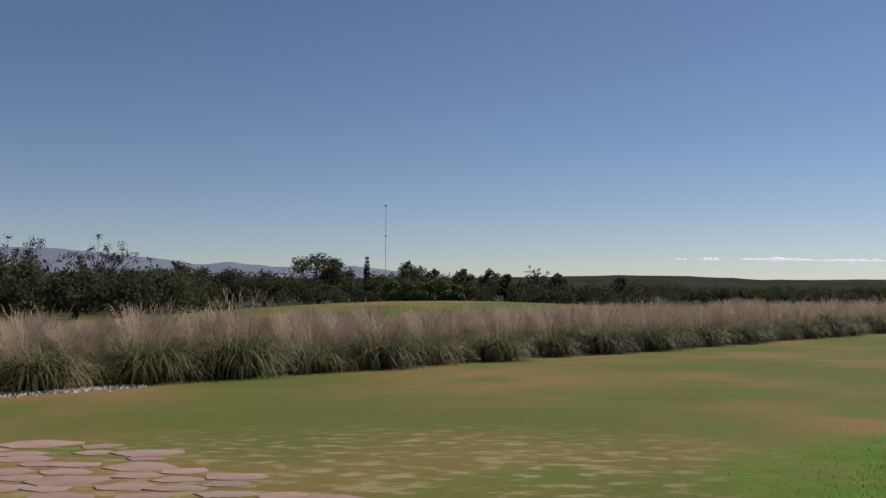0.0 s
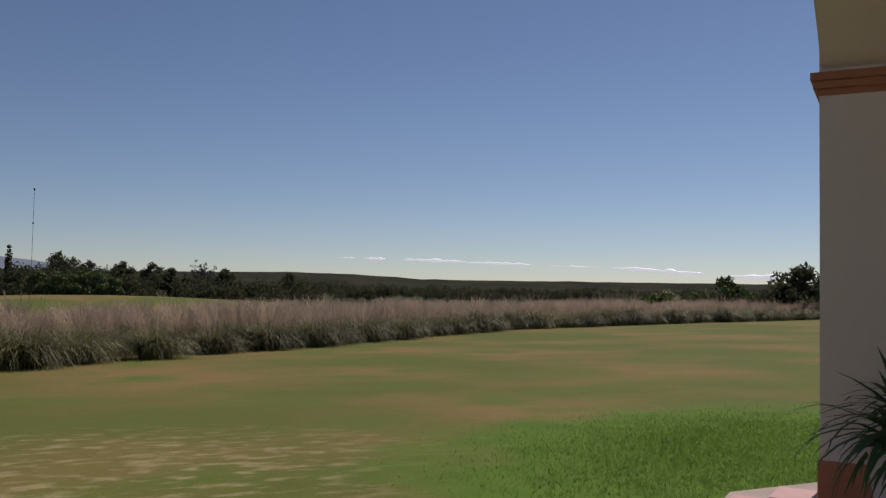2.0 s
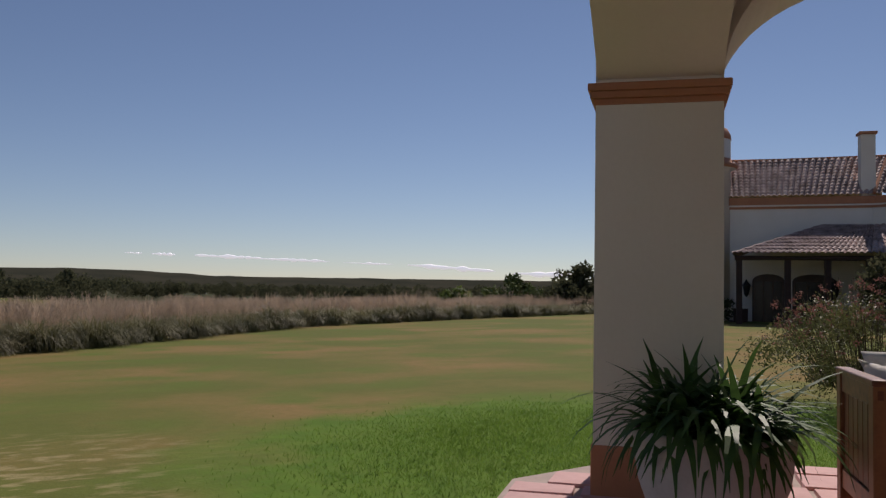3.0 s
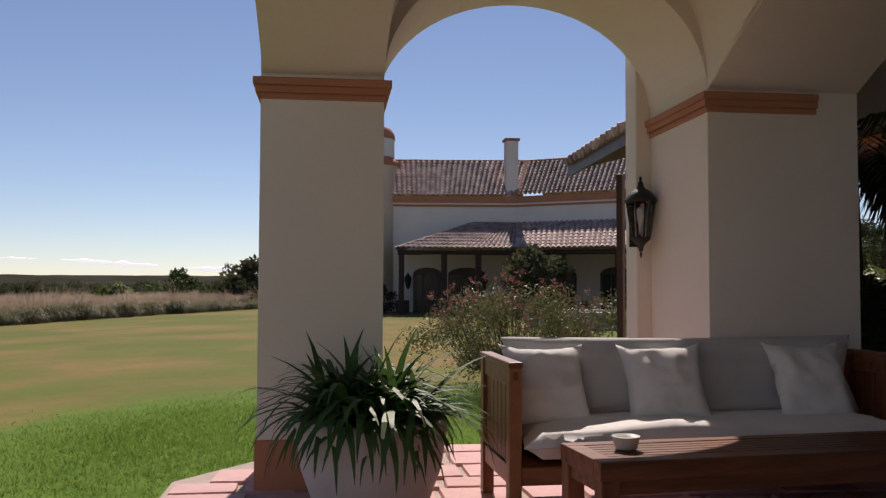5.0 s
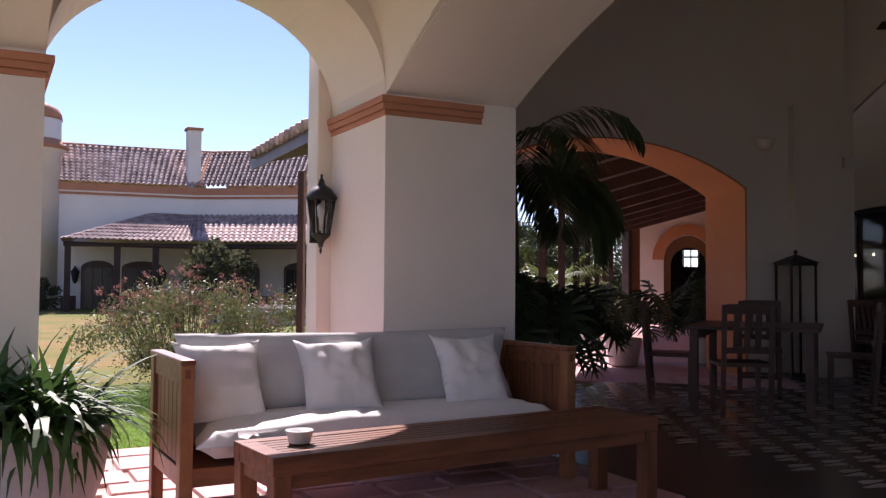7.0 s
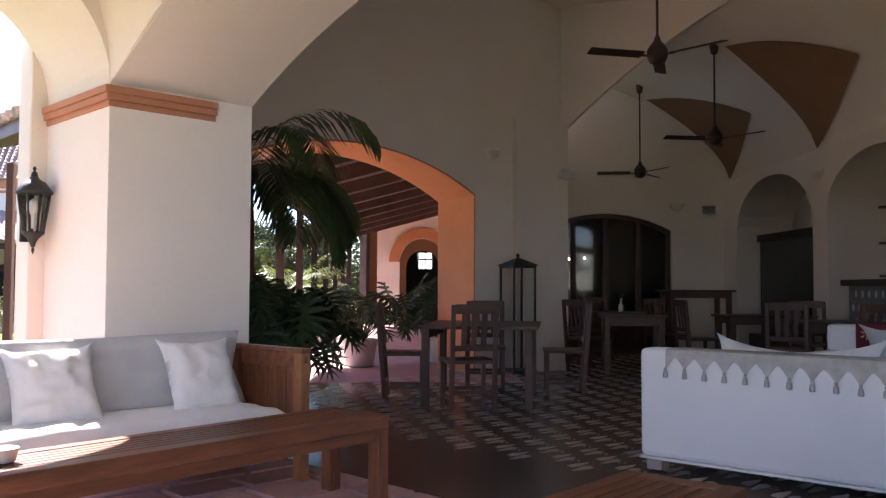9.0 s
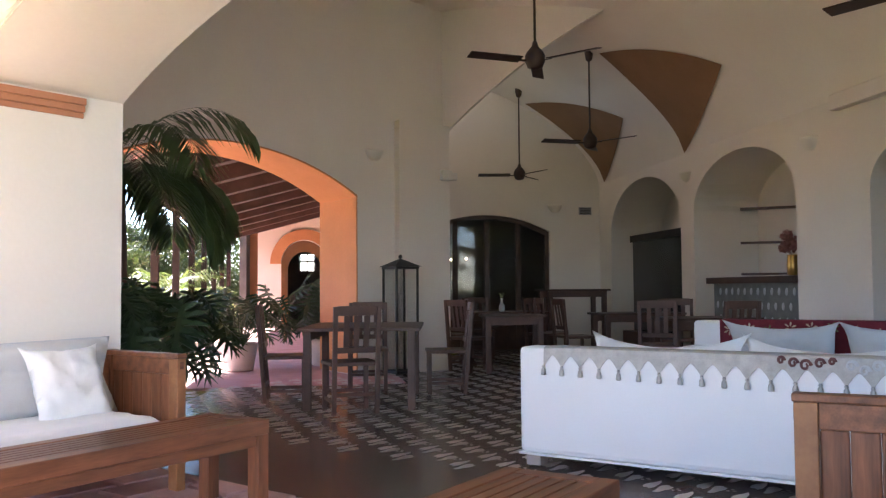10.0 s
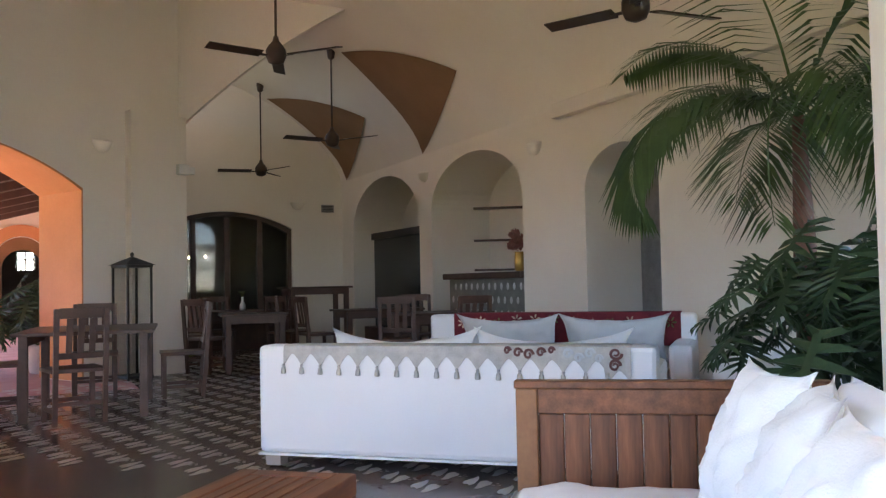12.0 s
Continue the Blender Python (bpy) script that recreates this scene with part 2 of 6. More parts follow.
    b.inputs["Roughness"].default_value = 0.95
    b.inputs["Specular IOR Level"].default_value = 0.1
    bp = n.new("ShaderNodeBump")
    bp.inputs["Strength"].default_value = 0.3
    bp.inputs["Distance"].default_value = 0.02
    ln.new(nz(38, 6), bp.inputs["Height"])
    ln.new(bp.outputs[0], b.inputs["Normal"])
    return m


LAWN = ground_material()
HILL = material("far_hill", (0.030, 0.034, 0.026), (0.062, 0.058, 0.042), 1.0, scale=0.02, fine=0.3, bump=0, spec=0.0)
def glow(name, color, strength):
    m = bpy.data.materials.new(name)
    m.use_nodes = True
    b = m.node_tree.nodes["Principled BSDF"]
    b.inputs["Base Color"].default_value = (*color, 1)
    b.inputs["Emission Color"].default_value = (*color, 1)
    b.inputs["Emission Strength"].default_value = strength
    return m


# the blue of distance haze is put into the mountain's colour
MOUNTAIN = material("haze_blue_mountain", (0.17, 0.20, 0.25), (0.14, 0.165, 0.21), 1.0, scale=0.004, fine=0.05, bump=0)
CLOUD = glow("cloud_glow", (0.86, 0.88, 0.92), 0.62)      # cloud of the far backdrop; its own glow stands in for sunlight


# ---- building helpers ----
TURN = -48.7                       # the terrace wing: local x along its arcade, local y outward
WING = pose(0, 0, 0, 0, 0, TURN)
HALLTURN = -2.3                    # the dining wing: local x along its long wall
HALL = pose(0, 0, 0, 0, 0, HALLTURN)


def part(name, bm, mat, parent=None, label="", smooth=False):
    me = bpy.data.meshes.new(name)
    bmesh.ops.recalc_face_normals(bm, faces=bm.faces)
    bm.to_mesh(me)
    bm.free()
    for mt in (mat if isinstance(mat, (list, tuple)) else [mat]):
        me.materials.append(mt)
    if smooth:
        me.polygons.foreach_set("use_smooth", [True] * len(me.polygons))
    ob = new(name, me)
    if parent:
        ob.parent = parent
    if label:
        ob["label"] = label
    return ob


def soup(name, verts, faces, mat, parent=None, label="", smooth=False):
    me = bpy.data.meshes.new(name)
    me.from_pydata(verts, [], faces)
    me.materials.append(mat)
    if smooth:
        me.polygons.foreach_set("use_smooth", [True] * len(me.polygons))
    ob = new(name, me)
    if parent:
        ob.parent = parent
    if label:
        ob["label"] = label
    return ob


def thing(name, m, label, category, group="", kind=""):
    ob = new(name)
    ob.matrix_world = m
    ob.empty_display_size = 0.1
    return tagged(ob, label, category, group, kind)


def box(bm, x0, x1, y0, y1, z0, z1, bevel=0.0, m=None):
    vs = [bm.verts.new(v) for v in ((x0, y0, z0), (x1, y0, z0), (x1, y1, z0), (x0, y1, z0), (x0, y0, z1), (x1, y0, z1), (x1, y1, z1), (x0, y1, z1))]
    fs = [bm.faces.new([vs[i] for i in q]) for q in ((3, 2, 1, 0), (4, 5, 6, 7), (0, 1, 5, 4), (1, 2, 6, 5), (2, 3, 7, 6), (3, 0, 4, 7))]
    if bevel:
        es = list({ed for f in fs for ed in f.edges})
        out = bmesh.ops.bevel(bm, geom=es, offset=bevel, segments=2, profile=0.5, affect="EDGES")
        vs = list({v for f in out["faces"] for v in f.verts} | {v for v in vs if v.is_valid})
    if m is not None:
        bmesh.ops.transform(bm, matrix=m, verts=vs)
    return vs


def boxed(*a, **k):
    bm = bmesh.new()
    box(bm, *a, **k)
    return bm


def prism(bm, pts, lo, hi, axis="y"):
    """A flat outline of (a, z) points pushed from lo to hi along the axis; with axis 'z' the points are (x, y)."""
    def put(a, z, t):
        return {"y": (a, t, z), "x": (t, a, z), "z": (a, z, t)}[axis]
    f = [bm.verts.new(put(a, z, lo)) for a, z in pts]
    g = [bm.verts.new(put(a, z, hi)) for a, z in pts]
    bm.faces.new(f)
    bm.faces.new(g[::-1])
    n = len(pts)
    for i in range(n):
        bm.faces.new((f[i], f[(i + 1) % n], g[(i + 1) % n], g[i]))
    return bm


def arch_pts(a0, a1, spring, rise, n=24, segment=False):
    """Points of an arch from a1 back to a0: half an ellipse, or a flat segment of a circle."""
    c, h = (a0 + a1) / 2, (a1 - a0) / 2
    if segment:
        r = (h * h + rise * rise) / (2 * rise)
        return [(x, spring + math.sqrt(r * r - (x - c) ** 2) - (r - rise)) for x in (a1 - (a1 - a0) * i / n for i in range(n + 1))]
    return [(c + h * math.cos(math.pi * i / n), spring + rise * math.sin(math.pi * i / n)) for i in range(n + 1)]


def arch_wall(a0, a1, top, openings, floor=0.0):
    """Outline of a wall with arched openings cut up from the floor: openings are (b0, b1, spring, rise, segment)."""
    pts = [(a0, floor)]
    for b0, b1, spring, rise, seg in openings:
        pts += [(b0, floor), *arch_pts(b0, b1, spring, rise, 28, seg)[::-1], (b1, floor)]
    pts += [(a1, floor), (a1, top), (a0, top)]
    return pts


def tube(bm, pts, radii, n=8, cap=True):
    rings = []
    for i, p in enumerate(pts):
        p = Vector(p)
        d = (Vector(pts[min(i + 1, len(pts) - 1)]) - Vector(pts[max(i - 1, 0)])).normalized()
        u = d.orthogonal().normalized()
        w = d.cross(u)
        r = radii[i] if isinstance(radii, (list, tuple)) else radii
        rings.append([bm.verts.new(p + (u * math.cos(k * math.tau / n) + w * math.sin(k * math.tau / n)) * r) for k in range(n)])
    for s, q in zip(rings, rings[1:]):
        off = min(range(n), key=lambda o: (s[0].co - q[o].co).length)
        for k in range(n):
            bm.faces.new((s[k], s[(k + 1) % n], q[(k + 1 + off) % n], q[(k + off) % n]))
    if cap:
        bm.faces.new(rings[0][::-1])
        bm.faces.new(rings[-1])
    return bm


def lathe(profile, n=24):
    """A turned shape from (radius, height) points."""
    bm = bmesh.new()
    rings = [[bm.verts.new((r * math.cos(k * math.tau / n), r * math.sin(k * math.tau / n), z)) for k in range(n)] for r, z in profile]
    for s, q in zip(rings, rings[1:]):
        for k in range(n):
            bm.faces.new((s[k], s[(k + 1) % n], q[(k + 1) % n], q[k]))
    bm.faces.new(rings[0][::-1])
    bm.faces.new(rings[-1])
    return bm


def cushion(w, d, h, n=14, crease=0.012, seed=0, soft=0.55, ears=0.0):
    """A stuffed cushion, w by d, h thick, with pinched edges, corner ears and creases; lies flat round its origin."""
    verts, faces = [], []
    for side in (1, -1):
        base = len(verts)
        for i in range(n + 1):
            for j in range(n + 1):
                a, b = i / n * 2 - 1, j / n * 2 - 1
                puff = (max(0, 1 - abs(a) ** 3.2) * max(0, 1 - abs(b) ** 3.2)) ** soft
                pinch = 1 - 0.07 * (1 - abs(a * b)) * max(abs(a), abs(b)) ** 6 + ears * (abs(a * b)) ** 8
                k = noise.noise((a * 2.3 + seed * 7, b * 2.3, side)) * crease * 2 + noise.noise((a * 6 + seed, b * 6, side * 3)) * crease
                verts.append((a * w / 2 * pinch, b * d / 2 * pinch, side * (puff * h / 2) + k * (0.35 + puff)))
        for i in range(n):
            for j in range(n):
                q = [base + i * (n + 1) + j, base + (i + 1) * (n + 1) + j, base + (i + 1) * (n + 1) + j + 1, base + i * (n + 1) + j + 1]
                faces.append(q if side > 0 else q[::-1])
    bm = bmesh.new()
    vs = [bm.verts.new(v) for v in verts]
    for q in faces:
        bm.faces.new([vs[i] for i in q])
    m2 = (n + 1) ** 2
    rim = [i * (n + 1) for i in range(n + 1)] + [n * (n + 1) + j for j in range(1, n + 1)] + [i * (n + 1) + n for i in range(n - 1, -1, -1)] + [j for j in range(n - 1, 0, -1)]
    for i, r in enumerate(rim):
        s = rim[(i + 1) % len(rim)]
        bm.faces.new((vs[r], vs[s], vs[s + m2], vs[r + m2]))
    return bm


# ---- ground ----
def ground_z(x, y):
    """Level by the houses, falling gently past the lawn on the open side, then a wide valley floor."""
    s = max(0.0, y * 0.80 - x * 0.60 - 2.0)
    drop = 0.028 * min(s, 60.0)
    knoll = 1.8 * math.exp(-(((x + 3) / 22) ** 2 + ((y - 62) / 17) ** 2))
    return -0.04 - drop + knoll


def build_ground():
    ring = [0, 2, 4, 6, 8, 10, 12, 14, 17, 20, 24, 28, 33, 38, 44, 50, 57, 65, 75, 90, 110, 140, 190, 260, 400, 700, 1300, 2400, 4500]
    n = 96
    verts = [(0, 0, ground_z(0, 0))]
    for r in ring[1:]:
        for k in range(n):
            x, y = r * math.cos(k * math.tau / n), r * math.sin(k * math.tau / n)
            verts.append((x, y, ground_z(x, y)))
    faces = [(0, 1 + k, 1 + (k + 1) % n) for k in range(n)]
    for i in range(len(ring) - 2):
        a, b = 1 + i * n, 1 + (i + 1) * n
        faces += [(a + k, b + k, b + (k + 1) % n, a + (k + 1) % n) for k in range(n)]
    return tagged(soup("ground", verts, faces, LAWN, smooth=True), "mown lawn with dry brown and watered green patches", "lawn", kind="structure")


build_ground()

# ---- the terrace wing (local: x along the arcade, y outward) ----
A_IN, A_OUT = 4.92, 5.85           # inner and outer face of the arcade wall
P1 = (-0.40, 0.28)                 # the corner pillar
P2 = (2.18, 3.12)                  # the pillar between arcade and hall
SPRING = 2.27
B_END = -0.28                      # where the wide arch to the hall comes down again
B_RISE = 0.66


def wing_part(name, bm, mat, label="", category="wall", kind="structure"):
    ob = part(name, bm, mat)
    ob.matrix_world = WING
    return tagged(ob, label, category, kind=kind) if label else ob


def moulding(bm, x0, x1, y0, y1, z0, sides="xXyY"):
    """A stepped terracotta cap round a pillar."""
    for k, (out, a, b) in enumerate(((0.012, 0.0, 0.035), (0.030, 0.035, 0.075), (0.042, 0.075, 0.118))):
        o = out
        box(bm, x0 - (o if "x" in sides else -0.002), x1 + (o if "X" in sides else -0.002), y0 - (o if "y" in sides else -0.002), y1 + (o if "Y" in sides else -0.002), z0 + a, z0 + b, 0.006)


# arcade wall with the open arch
bm = bmesh.new()
prism(bm, arch_wall(P1[0], P2[1], 3.9, [(P1[1], P2[0], SPRING, 0.76, False)]), A_IN, A_OUT)
wing_part("wall_arcade", bm, PLASTER, "cream plastered arcade wall with a round arch")
# the side arch that opens to the lawn, over the viewer
bm = bmesh.new()
prism(bm, arch_wall(-2.6, A_IN - 0.003, 3.9, [(-1.9, A_IN - 0.004, SPRING, 1.05, False)]), P1[0], P1[1], "x")
wing_part("wall_side_arch", bm, PLASTER, "cream plastered wall with a wide arch open to the lawn")
# the wide flat arch between terrace and hall
bm = bmesh.new()
prism(bm, arch_wall(-3.2, A_IN - 0.003, 5.6, [(B_END, A_IN - 0.004, SPRING, B_RISE, True)]), P2[0] + 0.002, P2[1], "x")
wing_part("wall_hall_arch", bm, PLASTER, "cream plastered wall with a wide flat arch into the hall")
# back wall of the bay
wing_part("wall_back", boxed(-3.0, P2[0], -3.2, -2.6, -0.05, 3.9), PLASTER, "plain cream plastered wall behind the terrace")
# buttress outside the pillar
wing_part("buttress", boxed(P2[0] - 0.105, P2[1] + 0.3, A_OUT + 0.002, A_OUT + 0.22, -0.1, 4.6, 0.01), PLASTER, "cream plastered buttress beside the arch", "buttress")
# mouldings and plinths
bm = bmesh.new()
moulding(bm, P1[0], P1[1], A_IN, A_OUT, SPRING - 0.135)
wing_part("pillar_moulding", bm, TERRACOTTA, "stepped terracotta cap round the corner pillar", "moulding")
bm = bmesh.new()
moulding(bm, P2[0], P2[0] + 0.68, A_IN, A_OUT, SPRING - 0.135, "xy")
wing_part("pillar_moulding", bm, TERRACOTTA, "stepped terracotta cap on the hall pillar", "moulding")
bm = bmesh.new()
box(bm, P1[0] - 0.012, P1[1] + 0.012, A_IN - 0.012, A_OUT + 0.012, -0.05, 0.27, 0.006)
wing_part("plinth", bm, TERRACOTTA, "terracotta painted plinth of the corner pillar", "plinth")

# vault over the bay: a flat barrel with a cross vault rising into the arcade arch
def bay_z(u, v):
    c, h = (A_IN + B_END) / 2, (A_IN - B_END) / 2
    r = (h * h + B_RISE * B_RISE) / (2 * B_RISE)
    z = SPRING + math.sqrt(max(0.0, r * r - min(h, abs(v - c)) ** 2)) - (r - B_RISE)
    c2, h2 = (P1[1] + P2[0]) / 2, (P2[0] - P1[1]) / 2
    if abs(u - c2) < h2:
        z = max(z, SPRING + 1.02 * math.sqrt(1 - ((u - c2) / h2) ** 2) ** 0.9)
    return z


us = [P1[1] + (P2[0] - P1[1]) * (0.5 - 0.5 * math.cos(math.pi * i / 60)) for i in range(61)]
us = [P1[0] + 0.01, *us, P2[0] + 0.02]
vs_ = [A_IN - (A_IN + 2.6) * (i / 90) ** 1.3 for i in range(91)]
verts = [(u, v, bay_z(u, v) + 0.004) for u in us for v in vs_]
nv = len(vs_)
faces = [(i * nv + j, i * nv + j + 1, (i + 1) * nv + j + 1, (i + 1) * nv + j) for i in range(len(us) - 1) for j in range(nv - 1)]
ob = soup("ceiling_bay", verts, faces, PLASTER)
ob.matrix_world = WING
tagged(ob, "cream plastered cross vault over the terrace bay", "ceiling", kind="structure")
ob = wing_part("roof_bay", boxed(-0.5, P2[0] + 0.3, -3.3, A_OUT, 3.9, 4.1), ROOFTILE, "flat roof slab over the terrace", "roof")

# floors
wing_part("floor_terrace", prism(bmesh.new(), [(-0.9, -3.3), (3.35, -3.3), (3.35, 5.98), (-0.38, 5.98), (-0.9, 5.28)], -0.2, -0.022, "z"), GROUT, "pale mortar bed of the terrace paving", "floor")
wing_part("floor_cement", boxed(3.35, 4.35, -6.0, 5.3, -0.2, -0.012), CONCRETE, "dark polished cement strip in the floor", "floor")
bm = bmesh.new()
prism(bm, [(4.35, -6.0), (19.0, -6.0), (19.0, 12.0), (11.2, 8.6), (8.2, 9.6), (4.35, 6.6)], -0.2, -0.012, "z")
wing_part("floor_hall", bm, TILEBASE, "dark brown cement tile floor of the hall", "floor")

# ---- the hall and the dining wing ----
G_U = 9.66                         # plane of the vault's open end
CORNER_V = 7.40
bm = bmesh.new()
sweep = [(CORNER_V - 0.15 * k, 3.26 + 0.70 * 0.15 * k - 0.077 * (0.15 * k) ** 2) for k in range(23)]
prism(bm, [(CORNER_V + 0.02, 3.26), *sweep, (CORNER_V - 3.3, 5.59), (CORNER_V + 0.02, 5.59)], G_U, G_U + 0.05, "x")
wing_part("wall_vault_end", bm, PLASTER_IN, "cream plastered wall above the open end of the vault")
# wall with the orange arch (local: x along it away from the free corner, y towards the hall)
DW = pose(11.95, -2.36, 0, 0, 0, 114.0)
D_T = 1.02
ARCH = (1.37, 5.05, 2.33, 0.56)


def d_part(name, bm, mat, label, category="wall"):
    ob = part(name, bm, mat)
    ob.matrix_world = DW
    return tagged(ob, label, category, kind="structure")


bm = bmesh.new()
prism(bm, arch_wall(0.0, 5.95, 5.6, [(*ARCH, True)], -0.05), -D_T, 0.0)
d_part("wall_orange_arch", bm, PLASTER_IN, "cream plastered wall with a wide segmental arch")
bm = bmesh.new()
rim = [(ARCH[1], 0.0), *arch_pts(*ARCH, 30, True), (ARCH[0], 0.0)]
mid = (ARCH[0] + ARCH[1]) / 2
inner = [(ARCH[0] + 0.02, 0.0), *[(mid + (a - mid) * 0.989, z - 0.02) for a, z in arch_pts(*ARCH, 30, True)[::-1]], (ARCH[1] - 0.02, 0.0)]
prism(bm, rim + inner, -D_T - 0.003, 0.003)
d_part("arch_lining", bm, ORANGE, "orange plastered reveal of the segmental arch", "arch lining")
d_part("pilaster", boxed(-0.02, 0.80, 0.001, 0.13, -0.02, 3.36), PLASTER_IN, "shallow plastered pilaster at the free corner", "pilaster")
# short outer wall from the buttress to the orange arch's wall
K0, K1 = Vector((6.10, 2.22, 0)), Vector((9.45, 3.35, 0))
KW = pose(K0.x, K0.y, 0, 0, 0, math.degrees(math.atan2(K1.y - K0.y, K1.x - K0.x)))
ob = part("wall_outer", boxed(-0.1, (K1 - K0).length + 0.3, -0.35, 0.0, -0.1, 5.2), PLASTER)
ob.matrix_world = KW
tagged(ob, "plain cream plastered outer wall of the hall", "wall", kind="structure")

F_Y = -5.30                        # the long wall of the dining wing (local y of HALL)
F_T = 0.95
E_X = 15.35                        # the end wall with the arched glass door
N1 = (11.85, 14.75, 2.05, 0.80)    # niche with the screen: from, to, spring, rise
N2 = (8.87, 11.42, 2.15, 0.66)
N3 = (6.42, 7.60, 2.03, 0.42)
N0 = (14.95, 15.30, 1.6, 0.5)


def hall_part(name, bm, mat, label="", category="wall", kind="structure", smooth=False):
    ob = part(name, bm, mat, smooth=smooth)
    ob.matrix_world = HALL
    return tagged(ob, label, category, kind=kind) if label else ob


bm = bmesh.new()
prism(bm, arch_wall(3.4, E_X + 0.4, 3.3, [(*N3, False), (*N2, False), (*N1, False)]), F_Y - F_T, F_Y)
hall_part("wall_niches", bm, PLASTER_IN, "cream plastered wall with three arched niches")
hall_part("wall_niches_back", boxed(3.4, E_X + 0.4, F_Y - F_T - 0.25, F_Y - F_T - 0.001, -0.05, 3.3), PLASTER_IN, "plain plastered back of the niches")
bm = bmesh.new()
pts = [(-9.5, 0.0), (-3.80 - 0.55, 0.0), *arch_pts(-4.35, -2.0, 2.12, 0.30, 20, True)[::-1], (-2.0, 0.0), (-1.2, 0.0), (-1.2, 5.6), (-9.5, 5.6)]
prism(bm, pts, E_X, E_X + 0.35, "x")
hall_part("wall_end", bm, PLASTER_IN, "cream plastered end wall with an arched glass door")


hall_part("wall_ledge", boxed(3.4, 8.05, F_Y, F_Y + 0.11, 2.86, 3.02, 0.01), PLASTER_IN, "shallow plaster ledge below the vault", "ledge")
# side wall out of view; its high window is made up to let light in
bm = bmesh.new()
for q in ((12.45, E_X, -0.05, 4.05), (12.45, E_X, 4.95, 5.59), (12.45, 12.70, 4.05, 4.95), (15.10, E_X, 4.05, 4.95)):
    box(bm, q[0], q[1], -1.43, -1.2, q[2], q[3])
hall_part("wall_dining_side", bm, PLASTER_IN, "unseen cream plastered side wall with an added high window")
cw = thing("window_2", HALL @ pose(13.9, -1.31, 4.5), "long high window, unseen, added to light the dining room", "window", kind="structure")
for x in (-1.17, -0.4, 0.4, 1.17):
    part("mullion", boxed(x - 0.025, x + 0.025, -0.03, 0.03, -0.449, 0.449), DARKWOOD, cw)


def vault_z(y):
    """Height of the barrel over the dining wing across it; y is local to HALL."""
    t = max(-1.0, min(1.0, (y + 0.65) / 4.655))
    return 2.94 + 2.15 * (1 - abs(t) ** 2.1) ** 0.62


ys = [F_Y + 9.6 * (i / 70) ** 1.3 for i in range(71)]
xs = [1.8 + 13.8 * i / 92 for i in range(93)]
verts = [(x, y, (vault_z(y) if y < -0.65 else 5.09)) for x in xs for y in ys]
ny = len(ys)


def in_hall(x, y):
    w = WING.inverted() @ (HALL @ Vector((x, y, 0)))
    return w.x > 2.75 and w.y < 6.0 + (w.x - 2.2) * 2.4


faces = [(i * ny + j, (i + 1) * ny + j, (i + 1) * ny + j + 1, i * ny + j + 1) for i in range(len(xs) - 1) for j in range(ny - 1) if in_hall(xs[i], ys[j])]
ob = soup("ceiling_dining", verts, faces, PLASTER_IN, smooth=True)
ob.matrix_world = HALL
tagged(ob, "cream plastered barrel vault over hall and dining room", "ceiling", kind="structure")
bm = bmesh.new()
prism(bm, [(P2[1] - 0.9, -6.0), (19.0, -6.0), (19.0, 12.0), (11.2, 8.6), (8.2, 9.6), (2.4, 6.05), (P2[1] - 0.9, 4.0)], 5.60, 5.8, "z")
wing_part("roof_hall", bm, ROOFTILE, "roof slab over the hall", "roof")


def lunette(tip, corner_far, corner_near):
    """A brown curved triangle on the vault: its tip at the long wall's springing, its top a shallow bow; corners are (x, y)."""
    verts, n, m = [], 18, 18
    for i in range(n + 1):
        s = i / n
        fx, fy = tip[0] + (corner_far[0] - tip[0]) * s ** 1.3, tip[1] + (corner_far[1] - tip[1]) * s
        fx += 0.28 * math.sin(math.pi * s) * 0.4
        nx, ny_ = tip[0] + (corner_near[0] - tip[0]) * s ** 0.75, tip[1] + (corner_near[1] - tip[1]) * s
        for j in range(m + 1):
            t = j / m
            x, y = fx + (nx - fx) * t, fy + (ny_ - fy) * t
            y += 0.10 * s * math.sin(math.pi * t)
            verts.append((x, y + 0.012, vault_z(y) - 0.016))
    faces = [(i * (m + 1) + j, i * (m + 1) + j + 1, (i + 1) * (m + 1) + j + 1, (i + 1) * (m + 1) + j) for i in range(n) for j in range(m)]
    ob = soup("vault_panel", verts, faces, BROWN, smooth=True)
    ob.matrix_world = HALL
    return tagged(ob, "brown painted curved triangle on the vault", "vault panel", kind="structure")


lunette((11.65, F_Y + 0.004), (11.45, -3.99), (9.58, -4.84))
lunette((15.02, F_Y + 0.004), (15.08, -3.86), (12.82, -4.84))


# ---- furniture on the terrace ----
SOFA_TURN = -38.9


